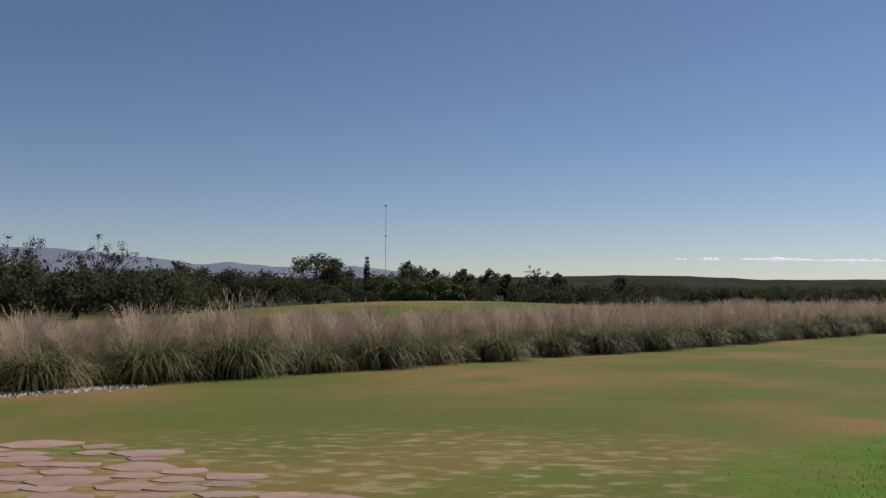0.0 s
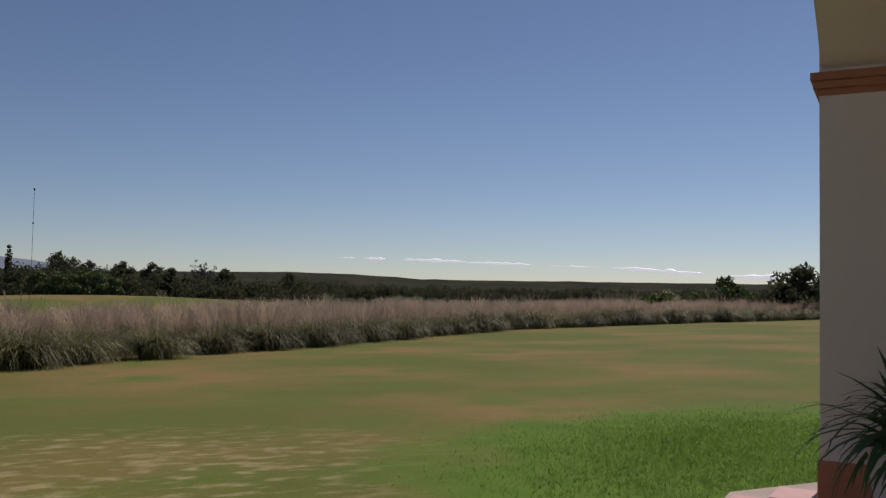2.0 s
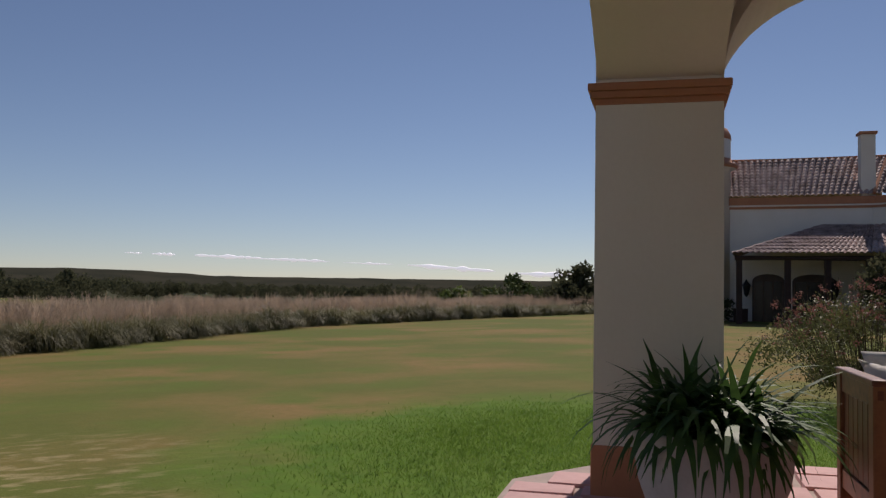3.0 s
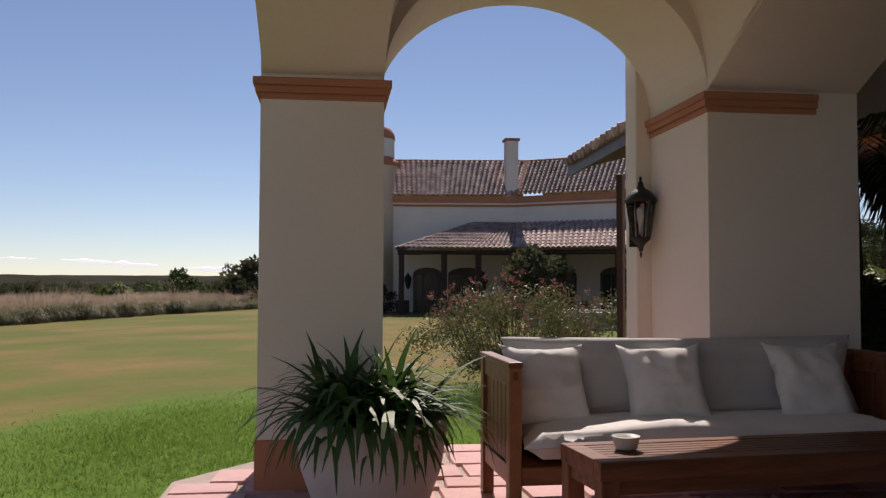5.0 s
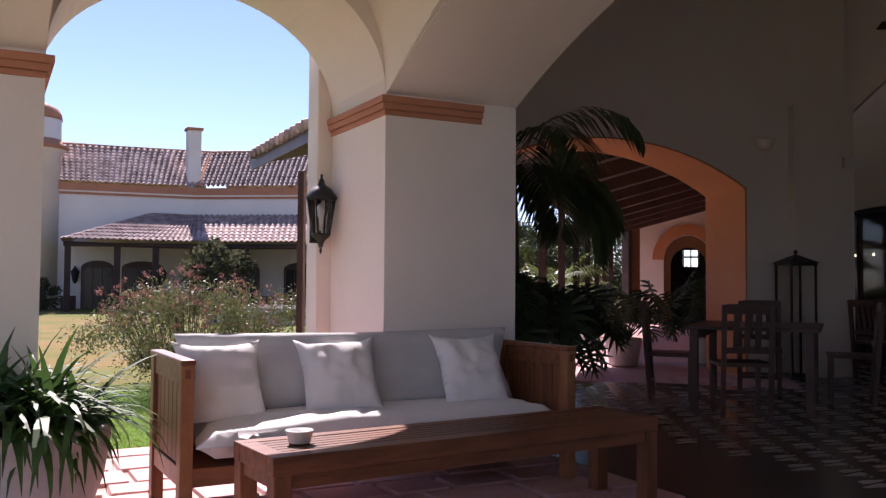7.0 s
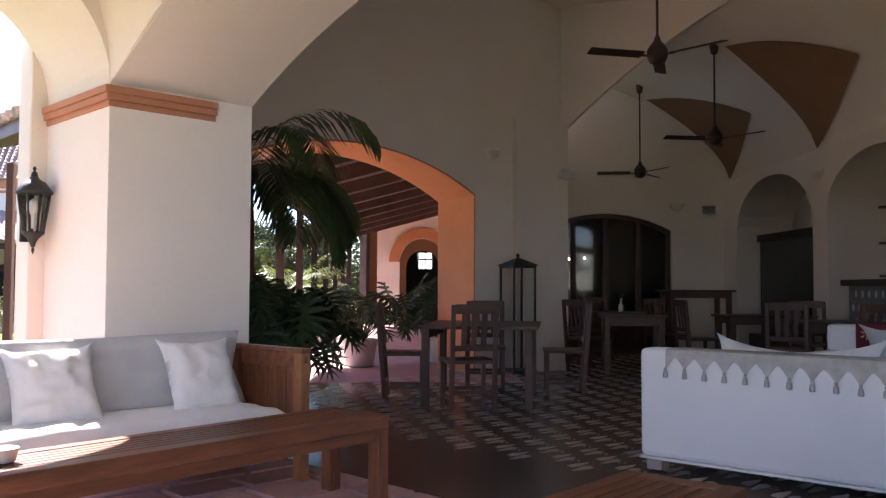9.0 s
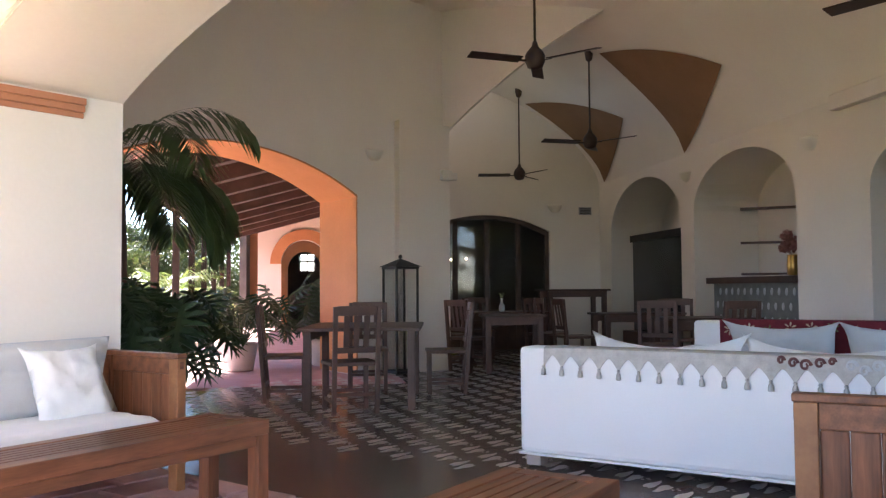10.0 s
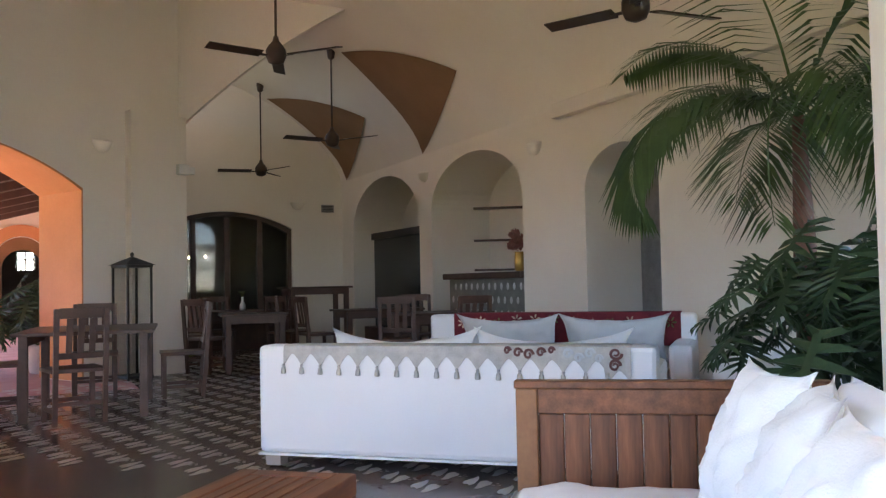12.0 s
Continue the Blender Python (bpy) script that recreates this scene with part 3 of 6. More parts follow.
def panel_arm(parent, x0, x1, depth, top):
    """A slatted sofa arm: two posts, rails and upright boards, each a mesh under the arm."""
    arm = new("arm")
    arm.parent = parent
    mid = (x0 + x1) / 2
    part("post", boxed(x0, x1, 0, 0.075, 0, top - 0.028, 0.005), TEAK_END, arm)
    part("post", boxed(x0, x1, depth - 0.075, depth, 0, top - 0.028, 0.005), TEAK_UP, arm)
    part("top_rail", boxed(x0 - 0.004, x1 + 0.004, -0.006, depth + 0.006, top - 0.028, top, 0.006), TEAK, arm)
    part("upper_rail", boxed(x0 + 0.008, x1 - 0.008, 0.0755, depth - 0.0755, top - 0.115, top - 0.0285, 0.004), TEAK, arm)
    part("lower_rail", boxed(x0 + 0.008, x1 - 0.008, 0.0755, depth - 0.0755, 0.17, 0.26, 0.004), TEAK, arm)
    n = max(6, round((depth - 0.153) / 0.088))
    w = (depth - 0.153) / n
    bd = None
    for k in range(n):
        if bd is None:
            bd = part("slat", boxed(mid - 0.011, mid + 0.011, 0.0008, w - 0.0008, 0.2605, top - 0.1155, 0.007), TEAK_UP, arm)
            bd.location.y = 0.0765
        else:
            c = new("slat", bd.data)
            c.parent = arm
            c.location.y = 0.0765 + k * w
    part("peg", boxed(mid - 0.012, mid + 0.012, -0.002, 0.0, top - 0.085, top - 0.045, 0.0008), TEAK, arm)


def sofa(m, length, depth, label, seed, gap=0.0, top=0.75):
    s = thing("teak_sofa", m, label, "sofa", "teak sofas")
    panel_arm(s, 0.0, 0.06, depth, top)
    panel_arm(s, length - 0.06, length, depth, top)
    part("seat_frame", boxed(0.0605, length - 0.0605, 0.02, depth - 0.02, 0.17, 0.255, 0.006), TEAK, s)
    part("back_frame", boxed(0.0605, length - 0.0605, depth - 0.06, depth - 0.01, 0.256, 0.70, 0.008), TEAK, s)
    bm = cushion(length - 0.135, depth - 0.05, 0.19, 22, 0.008, seed, 0.22)
    bmesh.ops.transform(bm, matrix=Matrix.Translation((length / 2, depth / 2 - 0.04, 0.350)), verts=bm.verts)
    part("seat_cushion", bm, LINEN, s, "white linen seat cushion", True)
    bm = cushion(length - 0.18 - gap, 0.44, 0.19, 22, 0.010, seed + 3, 0.30)
    bmesh.ops.transform(bm, matrix=Matrix.Translation((length / 2 + gap / 2, depth - 0.145, 0.620)) @ pose(0, 0, 0, 78, 0, 0), verts=bm.verts)
    part("back_cushion", bm, GREYLINEN if seed == 1 else LINEN, s, "long upholstered back cushion", True)
    return s


def pillow(m, size, label, seed, group, mat=None, wide=None, sag=0.0):
    bm = cushion(wide or size, size, 0.15, 20, 0.011, seed, 0.6, 0.10)
    half = (wide or size) / 2
    for v in bm.verts:
        v.co.y -= sag * (1 - (v.co.x / half) ** 2) * (0.5 + v.co.y / size)
    ob = part("throw_pillow", bm, mat or LINEN, smooth=True)
    ob.matrix_world = m
    return tagged(ob, label, "pillow", group)


S1 = pose(3.62, 2.08, 0, 0, 0, -47.2)
sofa(S1, 2.22, 0.70, "teak sofa with slatted arms and white linen cushions", 1)
for k, (x, tilt, roll) in enumerate(((0.28, 62, 6), (0.92, 60, -12), (1.74, 64, 5))):
    pillow(S1 @ pose(x, 0.37, 0.600, tilt, roll, 0) @ pose(0, 0, 0, 0, 0, roll), 0.42, "square off-white pillow leaning on the teak sofa", 11 + k, "sofa pillows")
S2 = pose(2.72, -1.73, 0, 0, 0, SOFA_TURN + 180)
sofa(S2, 2.25, 1.05, "teak sofa with a slatted arm and bright white cushions", 2, 0.60)
for k, (x, y, tilt, rz) in enumerate(((0.66, 0.70, 68, 12), (0.98, 0.74, 60, -10), (1.6, 0.7, 62, 8))):
    pillow(S2 @ pose(x, y, 0.655, tilt, 0, rz), 0.41, "bright white pillow leaning on the second sofa", 21 + k, "white pillows")


def slat_table(m, length, width, top, label, n_slats):
    t = thing("coffee_table", m, label, "coffee table")
    for x in (0.0, length - 0.075):
        for y in (0.0, width - 0.075):
            part("leg", boxed(x, x + 0.075, y, y + 0.075, 0, top - 0.075, 0.004), TEAK_UP, t)
    for y in (0.012, width - 0.042):
        part("apron", boxed(0.076, length - 0.076, y, y + 0.03, top - 0.13, top - 0.0755, 0.003), TEAK, t)
    for x in (0.012, length - 0.042):
        part("apron", boxed(x, x + 0.03, 0.076, width - 0.076, top - 0.13, top - 0.0755, 0.003), TEAK, t)
    for y in (0.0, width - 0.07):
        part("edge_rail", boxed(-0.005, length + 0.005, y, y + 0.07, top - 0.075, top, 0.005), TEAK, t)
    for x in (-0.004, length - 0.076):
        part("end_rail", boxed(x, x + 0.08, 0.0705, width - 0.0705, top - 0.075, top - 0.001, 0.004), TEAK, t)
    w = (width - 0.141) / n_slats
    sl = part("slat", boxed(0.0765, length - 0.0765, 0.004, w - 0.004, top - 0.03, top - 0.003, 0.003), TEAK, t)
    sl.location.y = 0.0705
    for k in range(1, n_slats):
        c = new("slat", sl.data)
        c.parent = t
        c.location.y = 0.0705 + k * w
    return t


slat_table(pose(3.15, 1.41, 0, 0, 0, -43.0), 2.07, 0.43, 0.44, "long slatted teak coffee table in front of the sofa", 6)
slat_table(pose(3.28, -0.88, 0, 0, 0, 136.6), 2.07, 0.45, 0.43, "long slatted teak coffee table before the second sofa", 6)
# ashtray
ash = thing("ashtray", pose(3.46, 1.44, 0.4405), "small white ceramic ashtray on the teak table", "ashtray")
part("bowl", lathe([(0.034, 0), (0.045, 0.004), (0.056, 0.05), (0.060, 0.053), (0.055, 0.055), (0.046, 0.03), (0.02, 0.022)], 20), CERAMIC, ash, smooth=True)
part("foot", lathe([(0.036, -0.0005), (0.038, 0.0), (0.036, 0.003)], 20), DARKWOOD, ash)


# ---- white sofas of the hall ----
def slip_sofa(m, length, depth, height, arm_h, label):
    """A square slipcovered sofa; local x along its length, the back at y = 0, seat towards +y."""
    s = thing("slipcover_sofa", m, label, "sofa", "white sofas")
    part("base", boxed(0, length, 0.201, depth, 0.083, 0.32, 0.02), SOFAWHITE, s)
    part("back", boxed(0.0, length, 0.0, 0.20, 0.083, height, 0.03), SOFAWHITE, s)
    part("arm", boxed(0.0, 0.17, 0.201, depth, 0.321, arm_h, 0.035), SOFAWHITE, s)
    part("arm", boxed(length - 0.17, length, 0.201, depth, 0.321, arm_h, 0.035), SOFAWHITE, s)
    for k in range(2):
        w = (length - 0.36) / 2
        bm = cushion(w, depth - 0.22, 0.15, 12, 0.006, k + 5, 0.25)
        bmesh.ops.transform(bm, matrix=Matrix.Translation((0.18 + w * (k + 0.5), 0.21 + (depth - 0.22) / 2, 0.40)), verts=bm.verts)
        part("seat_cushion", bm, SOFAWHITE, s, smooth=True)
    part("hem", boxed(-0.004, length + 0.004, -0.004, depth + 0.004, 0.068, 0.082, 0.003), SOFAWHITE, s)
    for x in (0.03, length - 0.13):
        for y in (0.03, depth - 0.13):
            part("foot", boxed(x, x + 0.10, y, y + 0.10, 0, 0.067, 0.004), GROUT, s, "short pale foot")
    return s


WS = WING @ pose(4.70, 3.02, 0, 0, 0, -86.6)
slip_sofa(WS, 2.40, 0.90, 0.735, 0.60, "long white slipcovered sofa seen from behind")
# woven runner over its back with a scalloped, tasselled edge
run = thing("sofa_runner", WS, "grey woven runner with tassels draped over the sofa back", "runner")
x0, x1, n = 0.18, 2.26, 200
verts, faces = [], []
for i in range(n + 1):
    x = x0 + (x1 - x0) * i / n
    ph = (i / n * 17.0) % 1.0
    drop = 0.045 + 0.075 * (abs(ph - 0.5) * 2) ** 1.4 + 0.035 * i / n + (0.05 if i > 0.93 * n else 0.0)
    for y, z in ((0.19, 0.739), (0.02, 0.742), (-0.004, 0.733), (-0.009, 0.70), (-0.010, 0.735 - drop)):
        verts.append((x, y + 0.0015 * math.sin(i * 0.9), z))
faces = [(i * 5 + j, i * 5 + j + 1, (i + 1) * 5 + j + 1, (i + 1) * 5 + j) for i in range(n) for j in range(4)]
ob = soup("cloth", verts, faces, RUNNER, run)
sol = ob.modifiers.new("thick", "SOLIDIFY")
sol.thickness = 0.004
tas = None
for k in range(18):
    x = x0 + (x1 - x0) * k / 17
    z = 0.735 - 0.12 - 0.035 * k / 17 - (0.05 if k == 17 else 0.0)
    if tas is None:
        bm = lathe([(0.006, 0.0), (0.011, -0.008), (0.006, -0.016), (0.013, -0.024), (0.017, -0.055), (0.012, -0.060)], 8)
        tas = part("tassel", bm, RUNNER, run, smooth=True)
    else:
        t2 = new("tassel", tas.data)
        t2.parent = run
        tas_k = t2
    (tas if k == 0 else tas_k).location = (x, -0.012, z + 0.012)


def curl(parent, cx, cz, r, turns, mat, name, y):
    bm = bmesh.new()
    pts = [(cx + r * (1 - 0.75 * i / 26) * math.cos(i / 26 * turns * math.tau), y, cz + r * (1 - 0.75 * i / 26) * math.sin(i / 26 * turns * math.tau)) for i in range(27)]
    tube(bm, pts, [0.0095 * (1 - 0.4 * i / 26) for i in range(27)], 5)
    bmesh.ops.scale(bm, vec=(1, 0.25, 1), space=Matrix.Translation((0, -y, 0)), verts=bm.verts)
    return part(name, bm, mat, parent)


for cx, cz, r in ((1.58, 0.712, 0.020), (1.64, 0.700, 0.026), (1.70, 0.690, 0.030), (1.77, 0.702, 0.026), (1.83, 0.713, 0.018), (1.92, 0.695, 0.028), (1.98, 0.672, 0.026), (2.04, 0.698, 0.028), (2.09, 0.668, 0.022)):
    curl(run, cx, cz, r, 1.2, RUNNER_MARK if cx < 1.85 else GREYLINEN, "embroidered_curl", -0.014)
curl(run, 2.18, 0.698, 0.034, -1.4, RUNNER_MARK, "embroidered_curl", -0.014)
curl(run, 2.175, 0.632, 0.032, 1.5, RUNNER_MARK, "embroidered_curl", -0.014)
for k, (x, rz, tl) in enumerate(((0.80, 2, 64), (1.74, -3, 62))):
    pillow(WS @ pose(x, 0.36, 0.585, tl, 0, rz), 0.46, "long white pillow sagging against the back of the sofa", 31 + k, "hall pillows", None, 0.92, 0.06)

RS = WING @ pose(7.45, 0.62, 0, 0, 0, 92.0)
slip_sofa(RS, 2.25, 0.90, 0.82, 0.62, "white slipcovered sofa with a red embroidered throw")
thr = thing("sofa_throw", RS, "dark red embroidered throw over the sofa back", "throw")
part("cloth", boxed(0.12, 2.02, -0.006, 0.208, 0.824, 0.832, 0.003), REDCLOTH, thr)
part("cloth", boxed(0.12, 2.02, 0.206, 0.214, 0.56, 0.832, 0.003), REDCLOTH, thr)
rnd = random.Random(4)
for k in range(12):
    bm = bmesh.new()
    cx, cz = 0.2 + k * 0.158, 0.76 + rnd.uniform(-0.025, 0.025)
    for j in range(6):
        a = j * math.tau / 6 + k
        tube(bm, [(cx + 0.012 * math.cos(a), 0.2165, cz + 0.012 * math.sin(a)), (cx + 0.034 * math.cos(a), 0.2170, cz + 0.034 * math.sin(a)), (cx + 0.050 * math.cos(a), 0.2165, cz + 0.046 * math.sin(a))], [0.003, 0.009, 0.003], 5)
    part("embroidered_flower", bm, CREAMTHREAD if k % 3 else SHRUBLEAF, thr)
for k, (x, rz) in enumerate(((0.62, 4), (1.48, -3))):
    pillow(RS @ pose(x, 0.36, 0.60, 66, 0, rz), 0.46, "wide pale grey pillow on the sofa with the red throw", 41 + k, "grey pillows", GREYLINEN, 0.80, 0.03)
slip_sofa(WING @ pose(7.1, -0.35, 0, 0, 0, 180) @ pose(0, -0.75, 0), 1.5, 0.75, 0.66, 0.60, "white slipcovered seat between the two sofas")


# ---- dining furniture ----
def dining_chair(m, label):
    c = thing("dining_chair", m, label, "chair", "dining chairs")
    for x in (-0.215, 0.175):
        part("leg", boxed(x, x + 0.04, -0.20, -0.16, 0, 0.425, 0.004), CHAIRWOOD, c)
        bm = boxed(x, x + 0.04, 0.17, 0.21, 0, 0.95, 0.004)
        for v in bm.verts:
            v.co.y += max(0, v.co.z - 0.45) * 0.16
        part("back_post", bm, CHAIRWOOD, c)
    part("seat", boxed(-0.225, 0.225, -0.215, 0.205, 0.4255, 0.46, 0.008), CHAIRWOOD, c)
    for z, h in ((0.87, 0.085), (0.54, 0.05)):
        bm = boxed(-0.174, 0.174, 0.178, 0.202, z, z + h, 0.004)
        for v in bm.verts:
            v.co.y += max(0, v.co.z - 0.45) * 0.16
        part("back_rail", bm, CHAIRWOOD, c)
    for x in (-0.115, -0.025, 0.065):
        bm = boxed(x, x + 0.05, 0.183, 0.197, 0.591, 0.869, 0.002)
        for v in bm.verts:
            v.co.y += max(0, v.co.z - 0.45) * 0.16
        part("splat", bm, CHAIRWOOD, c)
    for y in (-0.19, 0.18):
        part("stretcher", boxed(-0.174, 0.174, y, y + 0.02, 0.16, 0.19, 0.002), CHAIRWOOD, c)
    for x in (-0.205, 0.185):
        part("stretcher", boxed(x, x + 0.02, -0.159, 0.169, 0.10, 0.13, 0.002), CHAIRWOOD, c)
    return c


def dining_table(m, w, d, h, label, mat=None):
    t = thing("dining_table", m, label, "table", "dining tables")
    mat = mat or DARKWOOD
    part("tabletop", boxed(-w / 2, w / 2, -d / 2, d / 2, h - 0.03, h, 0.005), mat, t)
    for y in (-d / 2 + 0.06, d / 2 - 0.09):
        part("apron", boxed(-w / 2 + 0.12, w / 2 - 0.12, y, y + 0.03, h - 0.125, h - 0.0305, 0.003), CHAIRWOOD, t)
    for x in (-w / 2 + 0.05, w / 2 - 0.12):
        for y in (-d / 2 + 0.05, d / 2 - 0.12):
            part("leg", boxed(x, x + 0.07, y, y + 0.07, 0, h - 0.0305, 0.004), CHAIRWOOD, t)
    return t


ch = dining_chair(pose(7.98, -0.71, 0, 0, 0, 99), "slatted dark wood dining chair at the near table")
for x, y, rz in ((8.90, -0.16, -5), (9.72, -1.06, -97), (9.22, -1.84, 172), (11.42, -2.62, 30), (12.1, -3.9, -60), (11.3, -4.05, 5), (12.4, -4.1, -20), (12.3, -2.5, 175), (9.35, -4.35, 60), (8.55, -4.75, 95), (10.2, -5.0, -110), (13.4, -3.2, -90)):
    copy_thing(ch, pose(x, y, 0, 0, 0, rz))
dining_table(pose(8.66, -0.92, 0, 0, 0, -11), 1.42, 1.12, 0.75, "dark wood dining table with a thin top")
dining_table(pose(11.30, -3.16, 0, 0, 0, 80), 0.85, 0.75, 0.75, "dark wood dining table under the glass door")
dining_table(pose(13.00, -3.50, 0, 0, 0, 84), 1.25, 0.80, 0.75, "dark wood dining table with a bud vase")
dining_table(pose(9.45, -4.95, 0, 0, 0, 88), 1.1, 0.75, 0.75, "dark wood dining table by the niche")
dining_table(pose(13.4, -4.75, 0, 0, 0, 88), 1.05, 0.7, 1.08, "tall dark wood serving table at the end wall")
dining_table(pose(11.6, -5.05, 0, 0, 0, 88), 1.2, 0.7, 0.75, "dark wood dining table in front of the screen")
vase = thing("bud_vase", pose(12.80, -3.42, 0.7505), "small white bottle vase on the table", "vase")
part("body", lathe([(0.03, 0), (0.045, 0.02), (0.042, 0.09), (0.018, 0.13), (0.016, 0.18), (0.024, 0.2)], 16), CERAMIC, vase, smooth=True)
bm = bmesh.new()
for k in range(7):
    a = k * 2.4
    tube(bm, [(0, 0, 0.17), (0.02 * math.cos(a), 0.02 * math.sin(a), 0.24), (0.06 * math.cos(a), 0.06 * math.sin(a), 0.28)], [0.004, 0.005, 0.012], 5)
part("sprig", bm, SHRUBLEAF, vase)


# ---- ceiling fans ----
def ceiling_fan(m, rod, spin, radius=0.71):
    f = thing("ceiling_fan", m, "dark brown three-bladed ceiling fan on a long rod", "ceiling fan", "ceiling fans")
    part("motor", lathe([(0.03, -0.11), (0.075, -0.09), (0.10, -0.03), (0.10, 0.03), (0.075, 0.075), (0.035, 0.12), (0.022, 0.17)], 18), FANBROWN, f, smooth=True)
    part("rod", tube(bmesh.new(), [(0, 0, 0.16), (0, 0, rod - 0.05)], 0.013, 8), FANBROWN, f)
    part("canopy", lathe([(0.02, rod - 0.13), (0.045, rod - 0.11), (0.06, rod - 0.02), (0.06, rod + 0.04)], 14), FANBROWN, f, smooth=True)
    for k in range(3):
        b = part("blade", boxed(0.16, radius, -0.062, 0.062, -0.006, 0.006, 0.003), FANBROWN, f)
        b.matrix_local = pose(0, 0, -0.02, 0, 0, spin + 120 * k) @ pose(0, 0, 0, 13, 0, 0)
        part("bracket", boxed(0.07, 0.19, -0.018, 0.018, -0.014, -0.0065, 0.002), FANBROWN, b)
    return f


def hall_local(x, y):
    return HALL.inverted() @ Vector((x, y, 0))


for x, y, z, spin in ((8.29, -2.58, 3.38, 100), (11.48, -4.36, 3.14, 95), (14.45, -4.20, 3.07, 80), (4.77, -4.10, 3.02, 25)):
    ly = hall_local(x, y).y
    ceiling_fan(pose(x, y, z), (vault_z(ly) if ly < -0.65 else 5.09) - z, spin)


# ---- plants ----
def leaf_cloud(rng, centres, radii, count, size, flat=0.5, shell=0.55):
    """Many small leaf quads in uneven clumps: arrays of vertices and faces."""
    centres = np.asarray(centres, float)
    radii = np.asarray(radii, float)
    w = radii ** 2
    pick = rng.choice(len(centres), count, p=w / w.sum())
    d = rng.normal(size=(count, 3))
    d /= np.linalg.norm(d, axis=1)[:, None]
    r = shell + (1 - shell) * rng.random(count)
    pos = centres[pick] + d * (radii[pick] * r)[:, None] * np.array([1, 1, 0.85])
    a = rng.normal(size=(count, 3))
    a /= np.linalg.norm(a, axis=1)[:, None]
    b = np.cross(a, d + 0.3 * rng.normal(size=(count, 3)))
    b /= np.linalg.norm(b, axis=1)[:, None] + 1e-9
    s = size * (0.6 + 0.8 * rng.random(count))[:, None]
    v = np.stack([pos - a * s, pos - b * s * flat, pos + a * s, pos + b * s * flat], 1).reshape(-1, 3)
    f = np.arange(count * 4).reshape(-1, 4)
    return v, f


def from_arrays(name, v, f, mat, parent=None, label=""):
    return soup(name, [tuple(p) for p in v], [tuple(int(i) for i in q) for q in f], mat, parent, label)


def blades(rng, count, length, spread, width, droop, lean=(0.15, 1.1), base=0.1, segs=3, z0=0.0):
    """Curved grass blades or strap leaves that rise from a tuft and bend over."""
    az = rng.random(count) * math.tau
    ln = length * (0.65 + 0.5 * rng.random(count))
    tilt = lean[0] + (lean[1] - lean[0]) * rng.random(count) ** 0.8
    br = base * np.sqrt(rng.random(count))
    ba = rng.random(count) * math.tau
    out_d = np.stack([np.cos(az), np.sin(az)], 1)
    side = np.stack([-np.sin(az), np.cos(az)], 1)
    x = np.stack([br * np.cos(ba), br * np.sin(ba)], 1)
    z = np.full(count, z0)
    rows = []
    ang = tilt.copy()
    for k in range(segs + 1):
        t = k / segs
        wd = width * (1 - t ** 1.6) * (0.75 + 0.6 * min(1, t * 4) * 0.4) + width * 0.04
        rows.append(np.stack([np.c_[x - side * wd, z], np.c_[x + side * wd, z]], 1))
        step = ln / segs
        x = x + out_d * (np.sin(ang) * step * spread)[:, None]
        z = z + np.cos(ang) * step
        ang = ang + droop * (0.5 + rng.random(count)) / segs
    v = np.stack(rows, 1).reshape(-1, 3)
    per = (segs + 1) * 2
    o = (np.arange(count) * per)[:, None]
    f = np.concatenate([o + np.array([[2 * k, 2 * k + 1, 2 * k + 3, 2 * k + 2]]) for k in range(segs)])
    return v, f


# ---- ornamental grass ----
def tussock(seed, heads):
    rng = np.random.default_rng(seed)
    c = thing("grass_clump", Matrix(), "tussock of ornamental grass with pinkish plumes", "grass clump", "ornamental grass")
    v, f = blades(rng, 800, 1.12, 1.0, 0.0085, 2.7, (0.05, 0.66), 0.28, segs=4)
    from_arrays("foliage", v, f, GRASSBLADE, c)
    n = heads
    az = rng.random(n) * math.tau
    tl = 0.08 + 0.36 * rng.random(n)
    h = 0.84 + 0.26 * rng.random(n)
    v, f = [], []
    for k in range(n):
        o = Vector((math.cos(az[k]), math.sin(az[k]), 0))
        s = Vector((-o.y, o.x, 0))
        p0 = o * 0.1
        p1 = o * (0.1 + math.sin(tl[k]) * h[k] * 0.7) + Vector((0, 0, h[k] * 0.74))
        p2 = o * (0.1 + math.sin(tl[k]) * h[k] * 1.15) + Vector((0, 0, h[k]))
        b = len(v)
        v += [p0 - s * 0.002, p0 + s * 0.002, p1 + s * 0.002, p1 - s * 0.002]
        f.append((b, b + 1, b + 2, b + 3))
        for j in range(5):
            q = p1.lerp(p2, j / 5)
            e2 = p1.lerp(p2, (j + 1.7) / 5)
            ww = 0.0095 * (1 - j / 7)
            d = Vector((rng.normal() * 0.02, rng.normal() * 0.02, 0))
            b = len(v)
            v += [q, q.lerp(e2, 0.5) + s * ww + d, e2 + d, q.lerp(e2, 0.5) - s * ww + d]
            f.append((b, b + 1, b + 2, b + 3))
    from_arrays("plume", [tuple(p) for p in v], f, PLUME, c, "pinkish beige feathery plumes")
    return c


EDGE = [(-10.5, 8.6), (-6.2, 12.0), (-4.7, 13.35), (-0.2, 16.84), (5.55, 21.5), (14.4, 30.0), (27.4, 34.9), (37.5, 38.0), (44.0, 40.0)]


def along(poly, s):
    for (ax, ay), (bx, by) in zip(poly, poly[1:]):
        d = math.hypot(bx - ax, by - ay)
        if s <= d:
            t = s / d
            return ax + (bx - ax) * t, ay + (by - ay) * t, (by - ay) / d, -(bx - ax) / d
        s -= d
    return None


